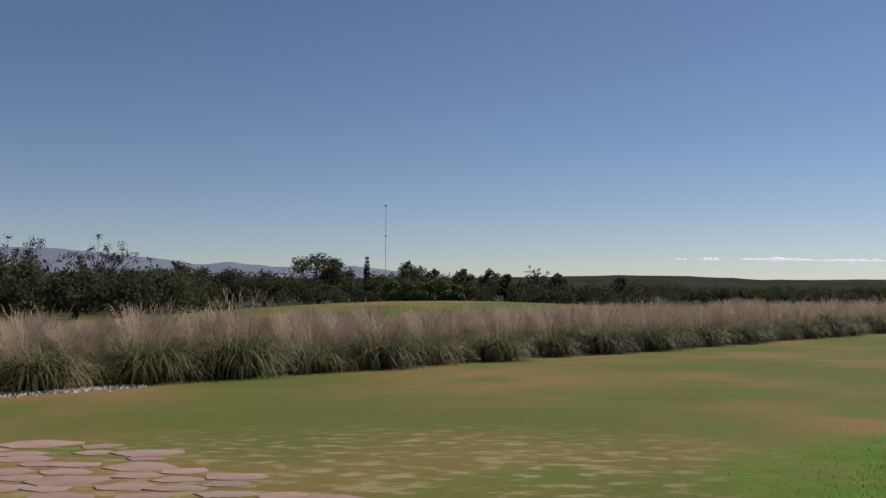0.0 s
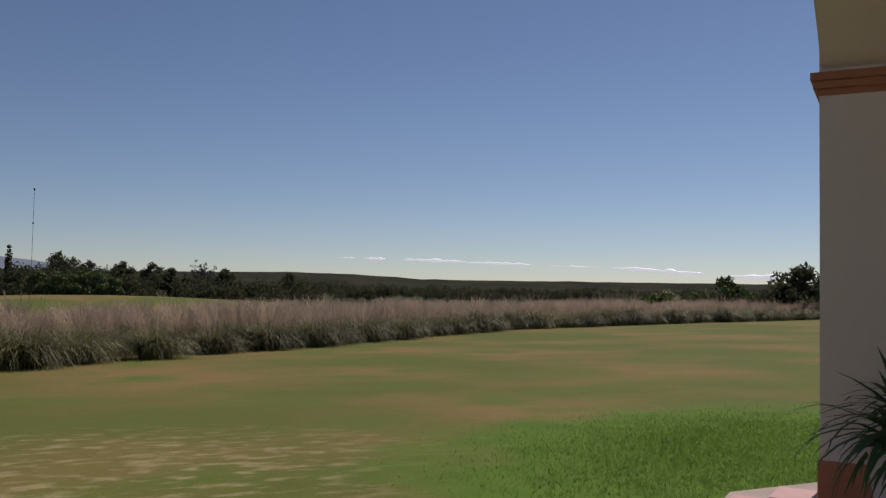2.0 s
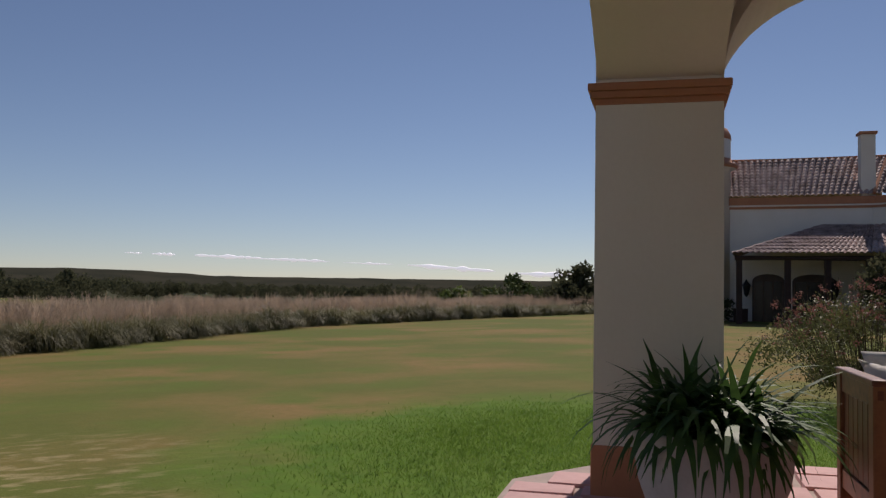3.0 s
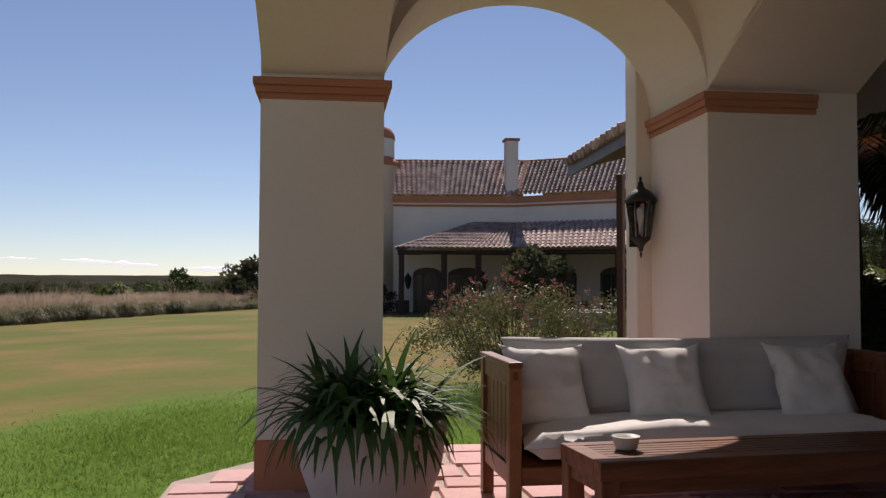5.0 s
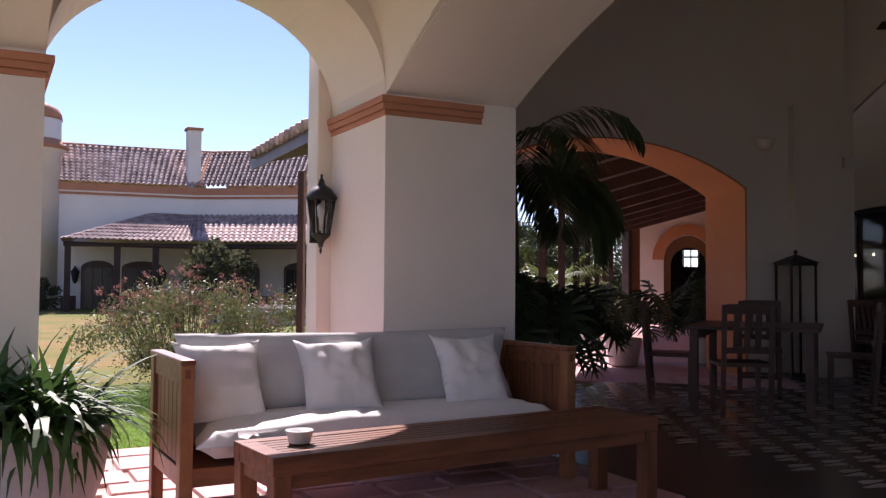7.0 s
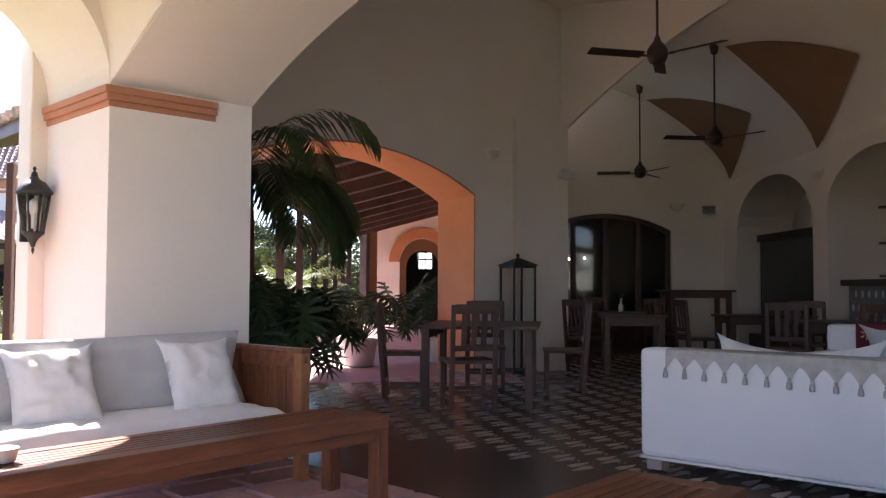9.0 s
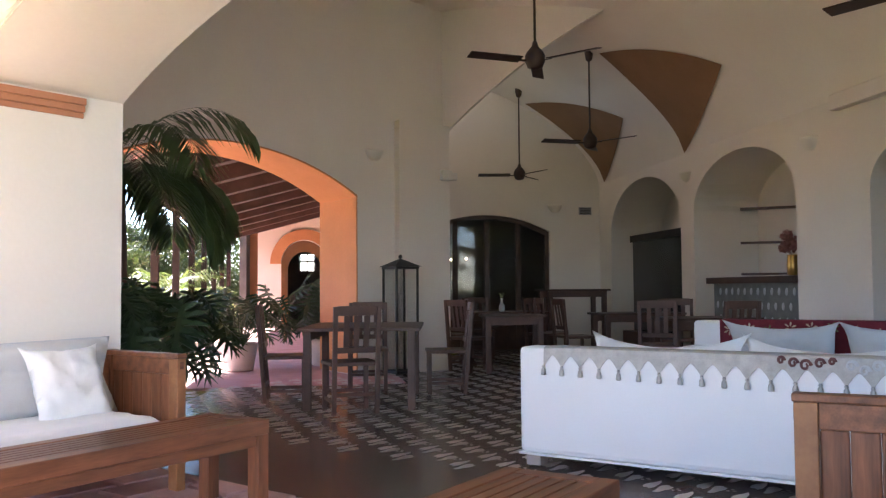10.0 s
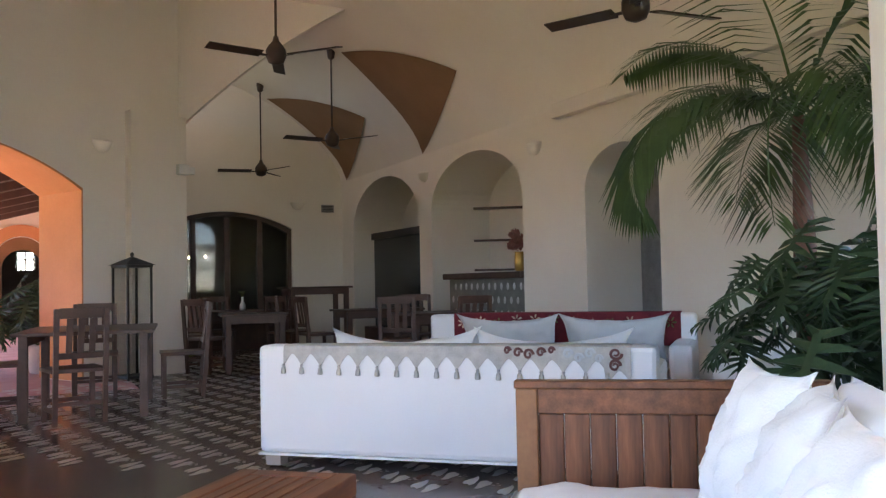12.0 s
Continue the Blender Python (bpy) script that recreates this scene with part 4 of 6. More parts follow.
rnd = random.Random(11)
kinds = [tussock(200 + k, 150 if k < 5 else 30) for k in range(8)]
first = [True] * 8
for row in range(6):
    s = rnd.uniform(0, 0.5)
    while True:
        at_ = along(EDGE, s)
        if at_ is None:
            break
        x, y, nx, ny_ = at_
        off = 0.62 + row * (1.10 + 0.10 * row) + rnd.uniform(-0.18, 0.18)
        x, y = x - nx * off, y - ny_ * off
        far = math.hypot(x, y)
        k = rnd.randrange(5, 8) if row == 0 else rnd.randrange(5)
        sc = rnd.uniform(0.98, 1.36) if row == 0 else rnd.uniform(0.86, 1.10)
        m = pose(x, y, ground_z(x, y) - 0.02, 0, 0, rnd.uniform(0, 360)) @ Matrix.Diagonal((sc, sc, sc * rnd.uniform(0.92, 1.08), 1))
        if first[k]:
            kinds[k].matrix_world = m
            first[k] = False
        else:
            cp = copy_thing(kinds[k], Matrix())
            cp.matrix_basis = m
        s += (1.52 if row == 0 else 0.84 + 0.08 * row) * rnd.uniform(0.85, 1.2) * (1.0 if far < 40 else 1.2)

# white gravel strip at the foot of the grass
rng = np.random.default_rng(5)
verts, faces = [], []
for k in range(900):
    t = rng.random() * 5.2
    x, y, nx, ny_ = along(EDGE, 2.2 + t)
    o = rng.normal() * 0.16 + 0.10
    x, y = x + nx * o, y + ny_ * o
    z = ground_z(x, y)
    r = 0.022 + 0.03 * rng.random()
    b = len(verts)
    for dx, dy, dz in ((1, 0, 0), (0, 1, 0), (-1, 0, 0), (0, -1, 0), (0.1, 0.1, 0.8)):
        verts.append((x + dx * r * (0.7 + 0.6 * rng.random()), y + dy * r * (0.7 + 0.6 * rng.random()), z + dz * r - 0.003))
    faces += [(b, b + 1, b + 4), (b + 1, b + 2, b + 4), (b + 2, b + 3, b + 4), (b + 3, b, b + 4)]
tagged(soup("gravel", verts, faces, GRAVEL), "strip of white gravel along the ornamental grass", "gravel", kind="stuff")

# short blades of the watered lawn beside the terrace, thinning out towards its edge
rng = np.random.default_rng(15)
n = 60000
x, y = 4.6 + 1.5 * rng.normal(size=n), 4.9 + 1.5 * rng.normal(size=n)
wing = WING.inverted()
u, v = wing[0][0] * x + wing[0][1] * y, wing[1][0] * x + wing[1][1] * y
ok = ((u < -0.93) | (v > 6.0) | ((v - 5.28) * 0.74 > u + 0.92)) & (np.hypot(x - 5.2, y - 4.0) < 2.9 + 0.45 * rng.normal(size=n))
x, y = x[ok], y[ok]
n = len(x)
z = np.array([ground_z(p, q) for p, q in zip(x, y)])
turn = rng.random(n) * math.tau
dx, dy = np.cos(turn) * 0.004, np.sin(turn) * 0.004
h = 0.012 + 0.016 * rng.random(n)
lx, ly = rng.normal(size=n) * h * 0.7, rng.normal(size=n) * h * 0.7
v = np.stack([np.c_[x - dx, y - dy, z - 0.004], np.c_[x + dx, y + dy, z - 0.004], np.c_[x + lx, y + ly, z + h]], 1).reshape(-1, 3)
tagged(from_arrays("lawn_grass", v, np.arange(3 * n).reshape(-1, 3), LAWNGREEN), "short bright green grass of the watered lawn", "grass", kind="stuff")

# dark clipped shrub at the edge of the grass
rng = np.random.default_rng(9)
sh = thing("small_shrub", pose(-6.3, 11.3, ground_z(-6.3, 11.3)), "small grey-green shrub beside the gravel", "shrub")
from_arrays("foliage", *leaf_cloud(rng, [(0, 0, 0.3), (0.12, 0.1, 0.35), (-0.1, 0.05, 0.25)], [0.3, 0.25, 0.25], 1500, 0.028), TREELEAF, sh)


# ---- trees ----
def tree(name, x, y, height, width, mat, label, seed, trunk=0.25, count=2800, kind_leaf=0.19, bare=False, group=""):
    rng = np.random.default_rng(seed)
    z = ground_z(x, y)
    t = thing(name, pose(x, y, z - 0.05), label, "tree", group)
    bm = bmesh.new()
    th = height * trunk
    tube(bm, [(0, 0, 0), (0.04 * width, 0.02, th * 0.6), (0.02, 0.05, th * 1.5)], [0.045 * width + 0.05, 0.035 * width + 0.03, 0.02 * width], 7)
    tips = []
    for k in range(9 if bare else 6):
        a = k * 2.4 + rng.random()
        r = width * (0.22 + 0.2 * rng.random())
        top = (r * math.cos(a), r * math.sin(a), th + (height - th) * (0.35 + 0.5 * rng.random()))
        mid = (top[0] * 0.45, top[1] * 0.45, (th + top[2]) / 2)
        tube(bm, [(0, 0, th * 0.8), mid, top], [0.016 * width + 0.01, 0.012 * width, 0.006 * width], 5)
        tips.append(top)
        if bare:
            for j in range(7):
                q = Vector(top) + Vector(rng.normal(size=3)) * width * 0.14
                tube(bm, [mid, tuple((Vector(mid) + q) / 2 + Vector((0, 0, 0.1))), tuple(q)], [0.006 * width, 0.004 * width, 0.002 * width], 4)
                tips.append(tuple(q))
    part("trunk", bm, BARK if not bare else DRYTWIG, t)
    cs, rs = [], []
    for k in range(22):
        a, u = rng.random() * math.tau, rng.random()
        hz = th + (height - th) * (0.15 + 0.75 * u)
        rr = width * 0.5 * math.sqrt(max(0.05, 1 - (2 * u - 0.85) ** 2)) * (0.35 + 0.6 * rng.random())
        cs.append((rr * math.cos(a), rr * math.sin(a), hz))
        rs.append(width * (0.12 + 0.10 * rng.random()))
    if bare:
        cs, rs = tips, [width * 0.09] * len(tips)
    from_arrays("crown", *leaf_cloud(rng, cs, rs, count, kind_leaf, 0.55, 0.35 if not bare else 0.1), mat, t)
    return t


def polar(az, d):
    a = radians(az)
    return -math.sin(a) * d, math.cos(a) * d


def skyline(az, slope, d, width, mat, label, seed, name="tree", **k):
    """A tree at that bearing and distance whose top shows at the given slope above the eye."""
    x, y = polar(az, d)
    return tree(name, x, y, 1.1 + slope * d - ground_z(x, y), width, mat, label, seed, **k)


DK = "dark green broadleaf tree in the far tree line"
skyline(25.8, 0.026, 85, 8.5, TREELEAF, DK, 1, group="far trees")
skyline(28.2, 0.030, 80, 7.0, TREELEAF, DK, 2, group="far trees")
skyline(22.0, 0.050, 120, 8.5, DRYTWIG, "half-bare grey tree above the tree line", 3, bare=True, count=3200, kind_leaf=0.12)
skyline(27.0, 0.047, 118, 7.5, DRYTWIG, "half-bare grey tree above the tree line", 4, bare=True, count=2600, kind_leaf=0.12)
skyline(23.5, 0.018, 80, 6.5, TREELEAF, DK, 5, group="far trees")
skyline(21.0, 0.016, 78, 6.5, TREELEAF, DK, 6, group="far trees")
skyline(18.8, 0.017, 82, 6.5, TREELEAF, DK, 7, group="far trees")
skyline(17.2, 0.031, 105, 6.5, TREELEAF, DK, 8, group="far trees")
skyline(16.2, 0.023, 112, 5.0, TREELEAF, DK, 9, group="far trees")
skyline(14.4, 0.022, 130, 8, TREELEAF, DK, 10, group="far trees")
skyline(12.4, 0.030, 140, 1.2, TREELEAF, "thin dead trunk above the tree line", 14, bare=True, count=60, kind_leaf=0.1)
skyline(12.2, 0.022, 130, 7, TREELEAF, DK, 11, group="far trees")
skyline(8.8, 0.041, 135, 9.5, TREELEAF, "broad dark tree that stands above the tree line", 12, count=2400)
skyline(7.6, 0.036, 133, 5.5, TREELEAF, DK, 13, group="far trees")
for az, sl, w, sd in ((2.75, 0.032, 5.5, 15), (2.0, 0.026, 4, 16), (1.07, 0.025, 4.5, 17), (-0.79, 0.024, 4.6, 18), (-2.6, 0.024, 4.6, 19), (-3.5, 0.021, 3.5, 20), (-6.9, 0.019, 3.6, 22), (-11.0, 0.016, 3.5, 23)):
    skyline(az, sl, 140, w, TREELEAF, DK, sd, group="far trees", count=2200)
skyline(-5.6, 0.025, 150, 5.5, DRYTWIG, "half-bare tree in the far tree line", 21, bare=True, count=700, kind_leaf=0.16)
for k, (az, sl, w) in enumerate(((3.9, 0.011, 3.6), (2.6, 0.012, 4.4), (1.3, 0.010, 4.4), (0.4, 0.011, 3.4), (-0.3, 0.007, 3.0))):
    skyline(az, sl, 105, w, TREEPALE, "pale olive-green round tree in the field", 30 + k, count=1400, kind_leaf=0.2, trunk=0.12, group="olive trees")
# cypress
x, y = polar(5.55, 130)
cy = thing("cypress", pose(x, y, ground_z(x, y)), "slim dark cypress in the far field", "tree")
part("trunk", tube(bmesh.new(), [(0, 0, 0), (0, 0, 5.5)], [0.14, 0.05], 6), BARK, cy)
rng = np.random.default_rng(41)
from_arrays("crown", *leaf_cloud(rng, [(0, 0, 0.9 + 0.55 * k) for k in range(13)], [0.62 - 0.0036 * (k - 3) ** 2 if k < 11 else 0.3 for k in range(13)], 1500, 0.16), TREELEAF, cy)
# bushes and trees past the end of the grass
for k, (az, sl, d, w, mat, lab) in enumerate(((-38.9, 0.017, 62, 4.6, TREEPALE, "round green bush past the ornamental grass"), (-40.1, 0.011, 63, 3.4, TREEPALE, "round green bush past the ornamental grass"), (-35.4, 0.001, 64, 3.6, BRIGHTLEAF, "low bright green bush past the grass"))):
    skyline(az, sl, d, w, mat, lab, 50 + k, name="bush", trunk=0.03, count=2200, kind_leaf=0.16, group="green bushes")
skyline(-43.4, 0.029, 58, 4.6, TREELEAF, "feathery dark tree beside the far end of the grass", 60, count=2000, kind_leaf=0.16, trunk=0.15)
skyline(-42.2, 0.012, 56, 3.2, TREELEAF, "feathery dark tree beside the far end of the grass", 61, count=1500, kind_leaf=0.14, trunk=0.1)
skyline(-45.5, 0.024, 57, 4.0, TREELEAF, "feathery dark tree beside the far end of the grass", 62, count=1500, kind_leaf=0.16, trunk=0.1)
# the wood itself
rng = np.random.default_rng(77)
vs, fs, base = [], [], 0
for k in range(330):
    az = 36 - 80 * k / 330 + rng.normal() * 0.3
    d = 120 + 70 * rng.random() if az < 16 else 88 + 40 * rng.random()
    if az < -12:
        d = 170 + 120 * rng.random()
    x, y = polar(az, d)
    z = ground_z(x, y)
    top = (0.017 if az > 15 else 0.014 if az > -4 else 0.006 if az > -14 else 0.002) * d + 1.1 + rng.normal() * 0.35 - z
    top = max(2.2, top)
    n = 6
    cs = [(x + rng.normal() * 1.6, y + rng.normal() * 1.6, z + top * (0.25 + 0.62 * rng.random())) for _ in range(n)]
    v, f = leaf_cloud(rng, cs, [top * (0.17 + 0.14 * rng.random()) + 0.4 for _ in range(n)], 520, 0.21, 0.6, 0.35)
    vs.append(v)
    fs.append(f + base)
    base += len(v)
tagged(from_arrays("far_wood", np.concatenate(vs), np.concatenate(fs), TREELEAF), "dense dark wood along the far field", "wood", kind="stuff")
# low crop rows in the field before the wood
vs, fs, base = [], [], 0
for k in range(420):
    az = 13 - 19 * rng.random()
    d = 92 + 14 * rng.random()
    x, y = polar(az, d)
    z = ground_z(x, y)
    v, f = leaf_cloud(rng, [(x, y, z + 0.4)], [0.5], 40, 0.2, 0.6, 0.3)
    vs.append(v)
    fs.append(f + base)
    base += len(v)
tagged(from_arrays("field_shrubs", np.concatenate(vs), np.concatenate(fs), TREELEAF), "low shrubs along the edge of the far field", "shrubs", kind="stuff")


def ridge(name, d, profile, mat, label, rough):
    """A far ridge: a solid strip along bearings, its crest at given slopes above the eye."""
    verts, faces = [], []
    n = 160
    a0, a1 = profile[0][0], profile[-1][0]
    for i in range(n + 1):
        az = a0 + (a1 - a0) * i / n
        sl = float(np.interp(-az, [-p[0] for p in profile], [p[1] for p in profile]))
        sl += rough * noise.noise((az * 0.7, d, 0)) + rough * 0.5 * noise.noise((az * 3.1, d, 4))
        for dd, z in ((d * 0.8, -4.0), (d, 1.1 + sl * d), (d * 1.2, -4.0)):
            x, y = polar(az, dd)
            verts.append((x, y, z))
    for i in range(n):
        b = i * 3
        faces += [(b, b + 3, b + 4, b + 1), (b + 1, b + 4, b + 5, b + 2)]
    return tagged(soup(name, verts, faces, mat, smooth=True), label, "hill", kind="structure")


ridge("backdrop_hill", 900, [(60, 0.008), (30, 0.012), (0, 0.013), (-11, 0.0165), (-15, 0.0155), (-20, 0.011), (-30, 0.0115), (-38, 0.0118), (-46, 0.012), (-80, 0.012)], HILL, "long dark wooded ridge on the horizon", 0.0007)
ridge("backdrop_mountain", 3600, [(60, 0.03), (32, 0.04), (27.5, 0.043), (24.5, 0.0425), (21, 0.037), (18.7, 0.033), (16, 0.027), (14.5, 0.031), (12, 0.026), (9, 0.024), (6.6, 0.027), (4, 0.022), (0, 0.014), (-6, 0.008)], MOUNTAIN, "mountains coloured pale blue for haze, behind the tree line", 0.0016)
# thin clouds low over the horizon
for k, (a0, a1, s0, s1, th) in enumerate(((-14.2, -15.2, 0.0345, 0.034, 5), (-15.8, -17.2, 0.034, 0.0335, 9), (-18.4, -22.6, 0.0335, 0.032, 10), (-22.4, -26.9, 0.0315, 0.0300, 10), (-27.8, -31.1, 0.0290, 0.028, 5), (-32.0, -37.8, 0.0278, 0.022, 13), (-39.0, -48.0, 0.020, 0.016, 22), (-46, -56, 0.024, 0.020, 18))):
    rng = np.random.default_rng(300 + k)
    bm = bmesh.new()
    n = 26
    pts, rad = [], []
    for i in range(n + 1):
        t = i / n
        az = a0 + (a1 - a0) * t
        x, y = polar(az, 4000)
        pts.append((x, y, 1.1 + 4000 * (s0 + (s1 - s0) * t + 0.0005 * noise.noise((t * 9, k, 2)))))
        rad.append(max(0.6, th * (0.3 + 0.7 * abs(noise.noise((t * 7, k * 3.3, 1))) * 2) * math.sin(math.pi * min(1, max(0.03, t))) ** 0.5))
    tube(bm, pts, rad, 8)
    ob = part("backdrop_cloud", bm, CLOUD, smooth=True)
    tagged(ob, "thin white cloud streak low in the sky", "cloud", kind="structure")
# radio mast
x, y = polar(4.33, 300)
mast = thing("radio_mast", pose(x, y, ground_z(x, y)), "tall thin radio mast behind the trees", "mast")
part("pole", tube(bmesh.new(), [(0, 0, 0), (0, 0, 31.5)], 0.07, 5), STEEL, mast)
part("beacon", lathe([(0.1, 31.4), (0.25, 31.5), (0.25, 32.0), (0.1, 32.1)], 8), IRON, mast)
part("beacon", lathe([(0.1, 20.8), (0.22, 20.9), (0.22, 21.3), (0.1, 21.4)], 8), IRON, mast)
# small farm things by the far trees
for az, d, w, h in ((17.3, 84, 0.9, 0.6), (12.9, 100, 1.8, 0.9), (13.6, 100, 1.2, 1.1)):
    x, y = polar(az, d)
    b = thing("garden_shed", pose(x, y, ground_z(x, y), 0, 0, az), "small pale hut by the far trees", "hut", "far huts")
    part("wall", boxed(-w / 2, w / 2, -0.5, 0.5, 0, h, 0.02), PLASTER, b)
    bm = bmesh.new()
    prism(bm, [(-w / 2 - 0.1, h), (w / 2 + 0.1, h), (0, h + 0.3)], -0.6, 0.6)
    part("roof", bm, ROOFTILE, b)


# ---- potted plants ----
def strap_pot(m, label):
    p = thing("potted_plant", m, label, "potted plant")
    part("pot", lathe([(0.24, 0.0), (0.27, 0.01), (0.345, 0.22), (0.372, 0.40), (0.376, 0.455), (0.366, 0.468), (0.348, 0.455), (0.335, 0.40), (0.10, 0.39)], 40), POT, p, "large off-white clay pot", True)
    part("soil", lathe([(0.01, 0.392), (0.335, 0.402), (0.33, 0.408), (0.01, 0.42)], 24), SOIL, p)
    rng = np.random.default_rng(70)
    v, f = blades(rng, 430, 0.58, 1.0, 0.029, 1.9, (0.3, 1.2), 0.26, 7, 0.43)
    from_arrays("foliage", v, f, LEAFDARK, p, "long arching dark green strap leaves")
    v, f = blades(rng, 90, 0.50, 1.0, 0.030, 0.9, (0.05, 0.9), 0.24, 5, 0.43)
    from_arrays("new_growth", v, f, LEAFDARK, p)
    return p


strap_pot(WING @ pose(0.20, 4.42, -0.004), "strap-leaved plant in a large off-white pot by the pillar")


def frond(rng, length, bend, width, leaflets=44, tilt=0.55):
    """A feather palm frond that starts at the origin along +x and arches down: vertices and faces."""
    v, f = [], []
    ang = tilt
    p = Vector((0, 0, 0))
    n = leaflets
    pts = []
    for i in range(n + 1):
        pts.append((p.copy(), ang))
        p = p + Vector((math.cos(ang), 0, math.sin(ang))) * (length / n)
        ang -= bend / n * (0.5 + i / n)
    for i in range(n):
        a, b = pts[i][0], pts[i + 1][0]
        w = 0.009 * (1 - i / n) + 0.002
        k = len(v)
        v += [a + Vector((0, -w, 0)), a + Vector((0, w, 0)), b + Vector((0, w, 0)), b + Vector((0, -w, 0))]
        f.append((k, k + 1, k + 2, k + 3))
        t = i / n
        if t < 0.14:
            continue
        ll = width * math.sin(math.pi * (0.12 + 0.86 * t)) ** 0.7 * (0.9 + 0.2 * rng.random())
        tang = Vector((math.cos(pts[i][1]), 0, math.sin(pts[i][1])))
        for sgn in (-1, 1):
            d = (tang * 0.62 + Vector((0, sgn, 0)) * 0.85 + Vector((0, 0, -0.20 - 0.25 * rng.random()))).normalized()
            mid = a + d * ll * 0.5
            tip = a + d * ll + Vector((0, 0, -0.25 * ll))
            s = d.cross(Vector((0, 0, 1))).normalized() * 0.016
            k = len(v)
            v += [a, mid + s, tip, mid - s]
            f.append((k, k + 1, k + 2, k + 3))
    return v, f


def palm(m, trunk_h, fronds, label, seed, length=1.35, with_pot=True):
    rng = np.random.default_rng(seed)
    p = thing("potted_palm", m, label, "palm")
    part("pot", lathe([(0.20, 0), (0.23, 0.01), (0.30, 0.40), (0.31, 0.46), (0.29, 0.47), (0.27, 0.42), (0.1, 0.41)], 30), POT, p, "pale clay pot", True)
    bm = bmesh.new()
    tube(bm, [(0, 0, 0.38), (0.01, 0, trunk_h * 0.4), (-0.01, 0.01, trunk_h * 0.62), (0, 0, trunk_h)], [0.062, 0.055, 0.068, 0.036], 12)
    part("trunk", bm, PALMTRUNK, p, smooth=True)
    for az, tilt, bend, ln in fronds:
        v, f = frond(rng, ln * length, bend, 0.56, 54, tilt)
        ob = soup("frond", [tuple(q) for q in v], f, PALMLEAF, p)
        ob.matrix_local = pose(0, 0, trunk_h - 0.03, 0, 0, az)
    return p


# bearings of fronds are in the palm's own frame; its x axis points to the viewer's left
PR = pose(3.62, -4.33, 0, 0, 0, 130)
palm(PR, 2.05, ((-8, 0.55, 3.0, 1.05), (20, 0.75, 3.3, 1.05), (-60, 0.6, 3.0, 1.0), (60, 0.5, 2.8, 0.95), (110, 0.9, 1.9, 1.0), (165, 0.7, 1.7, 1.05), (-130, 0.8, 2.0, 1.0), (200, 0.35, 1.6, 0.9), (-25, 1.25, 1.7, 1.1), (80, 1.3, 1.5, 1.1), (240, 1.1, 1.8, 1.0), (35, 0.2, 2.2, 0.9)), "tall feather palm in a pot by the hall arch", 81, 1.65)
PL = pose(8.15, 1.30, 0, 0, 0, -95)
palm(PL, 2.25, ((8, 1.15, 2.6, 1.20), (-40, 0.9, 2.6, 1.0), (40, 0.45, 2.6, 0.95), (80, 0.7, 2.3, 0.95), (140, 0.8, 2.0, 1.0), (200, 0.7, 2.0, 1.0), (-75, 0.6, 2.3, 1.0), (-120, 0.8, 2.0, 1.0), (20, 0.1, 2.0, 0.9), (-15, 0.2, 2.2, 0.9), (60, 0.0, 1.9, 0.8), (25, 0.35, 2.6, 1.1), (-5, -0.1, 1.8, 1.0), (-50, 0.1, 1.9, 1.0)), "feather palm in a pot beside the orange arch", 82)


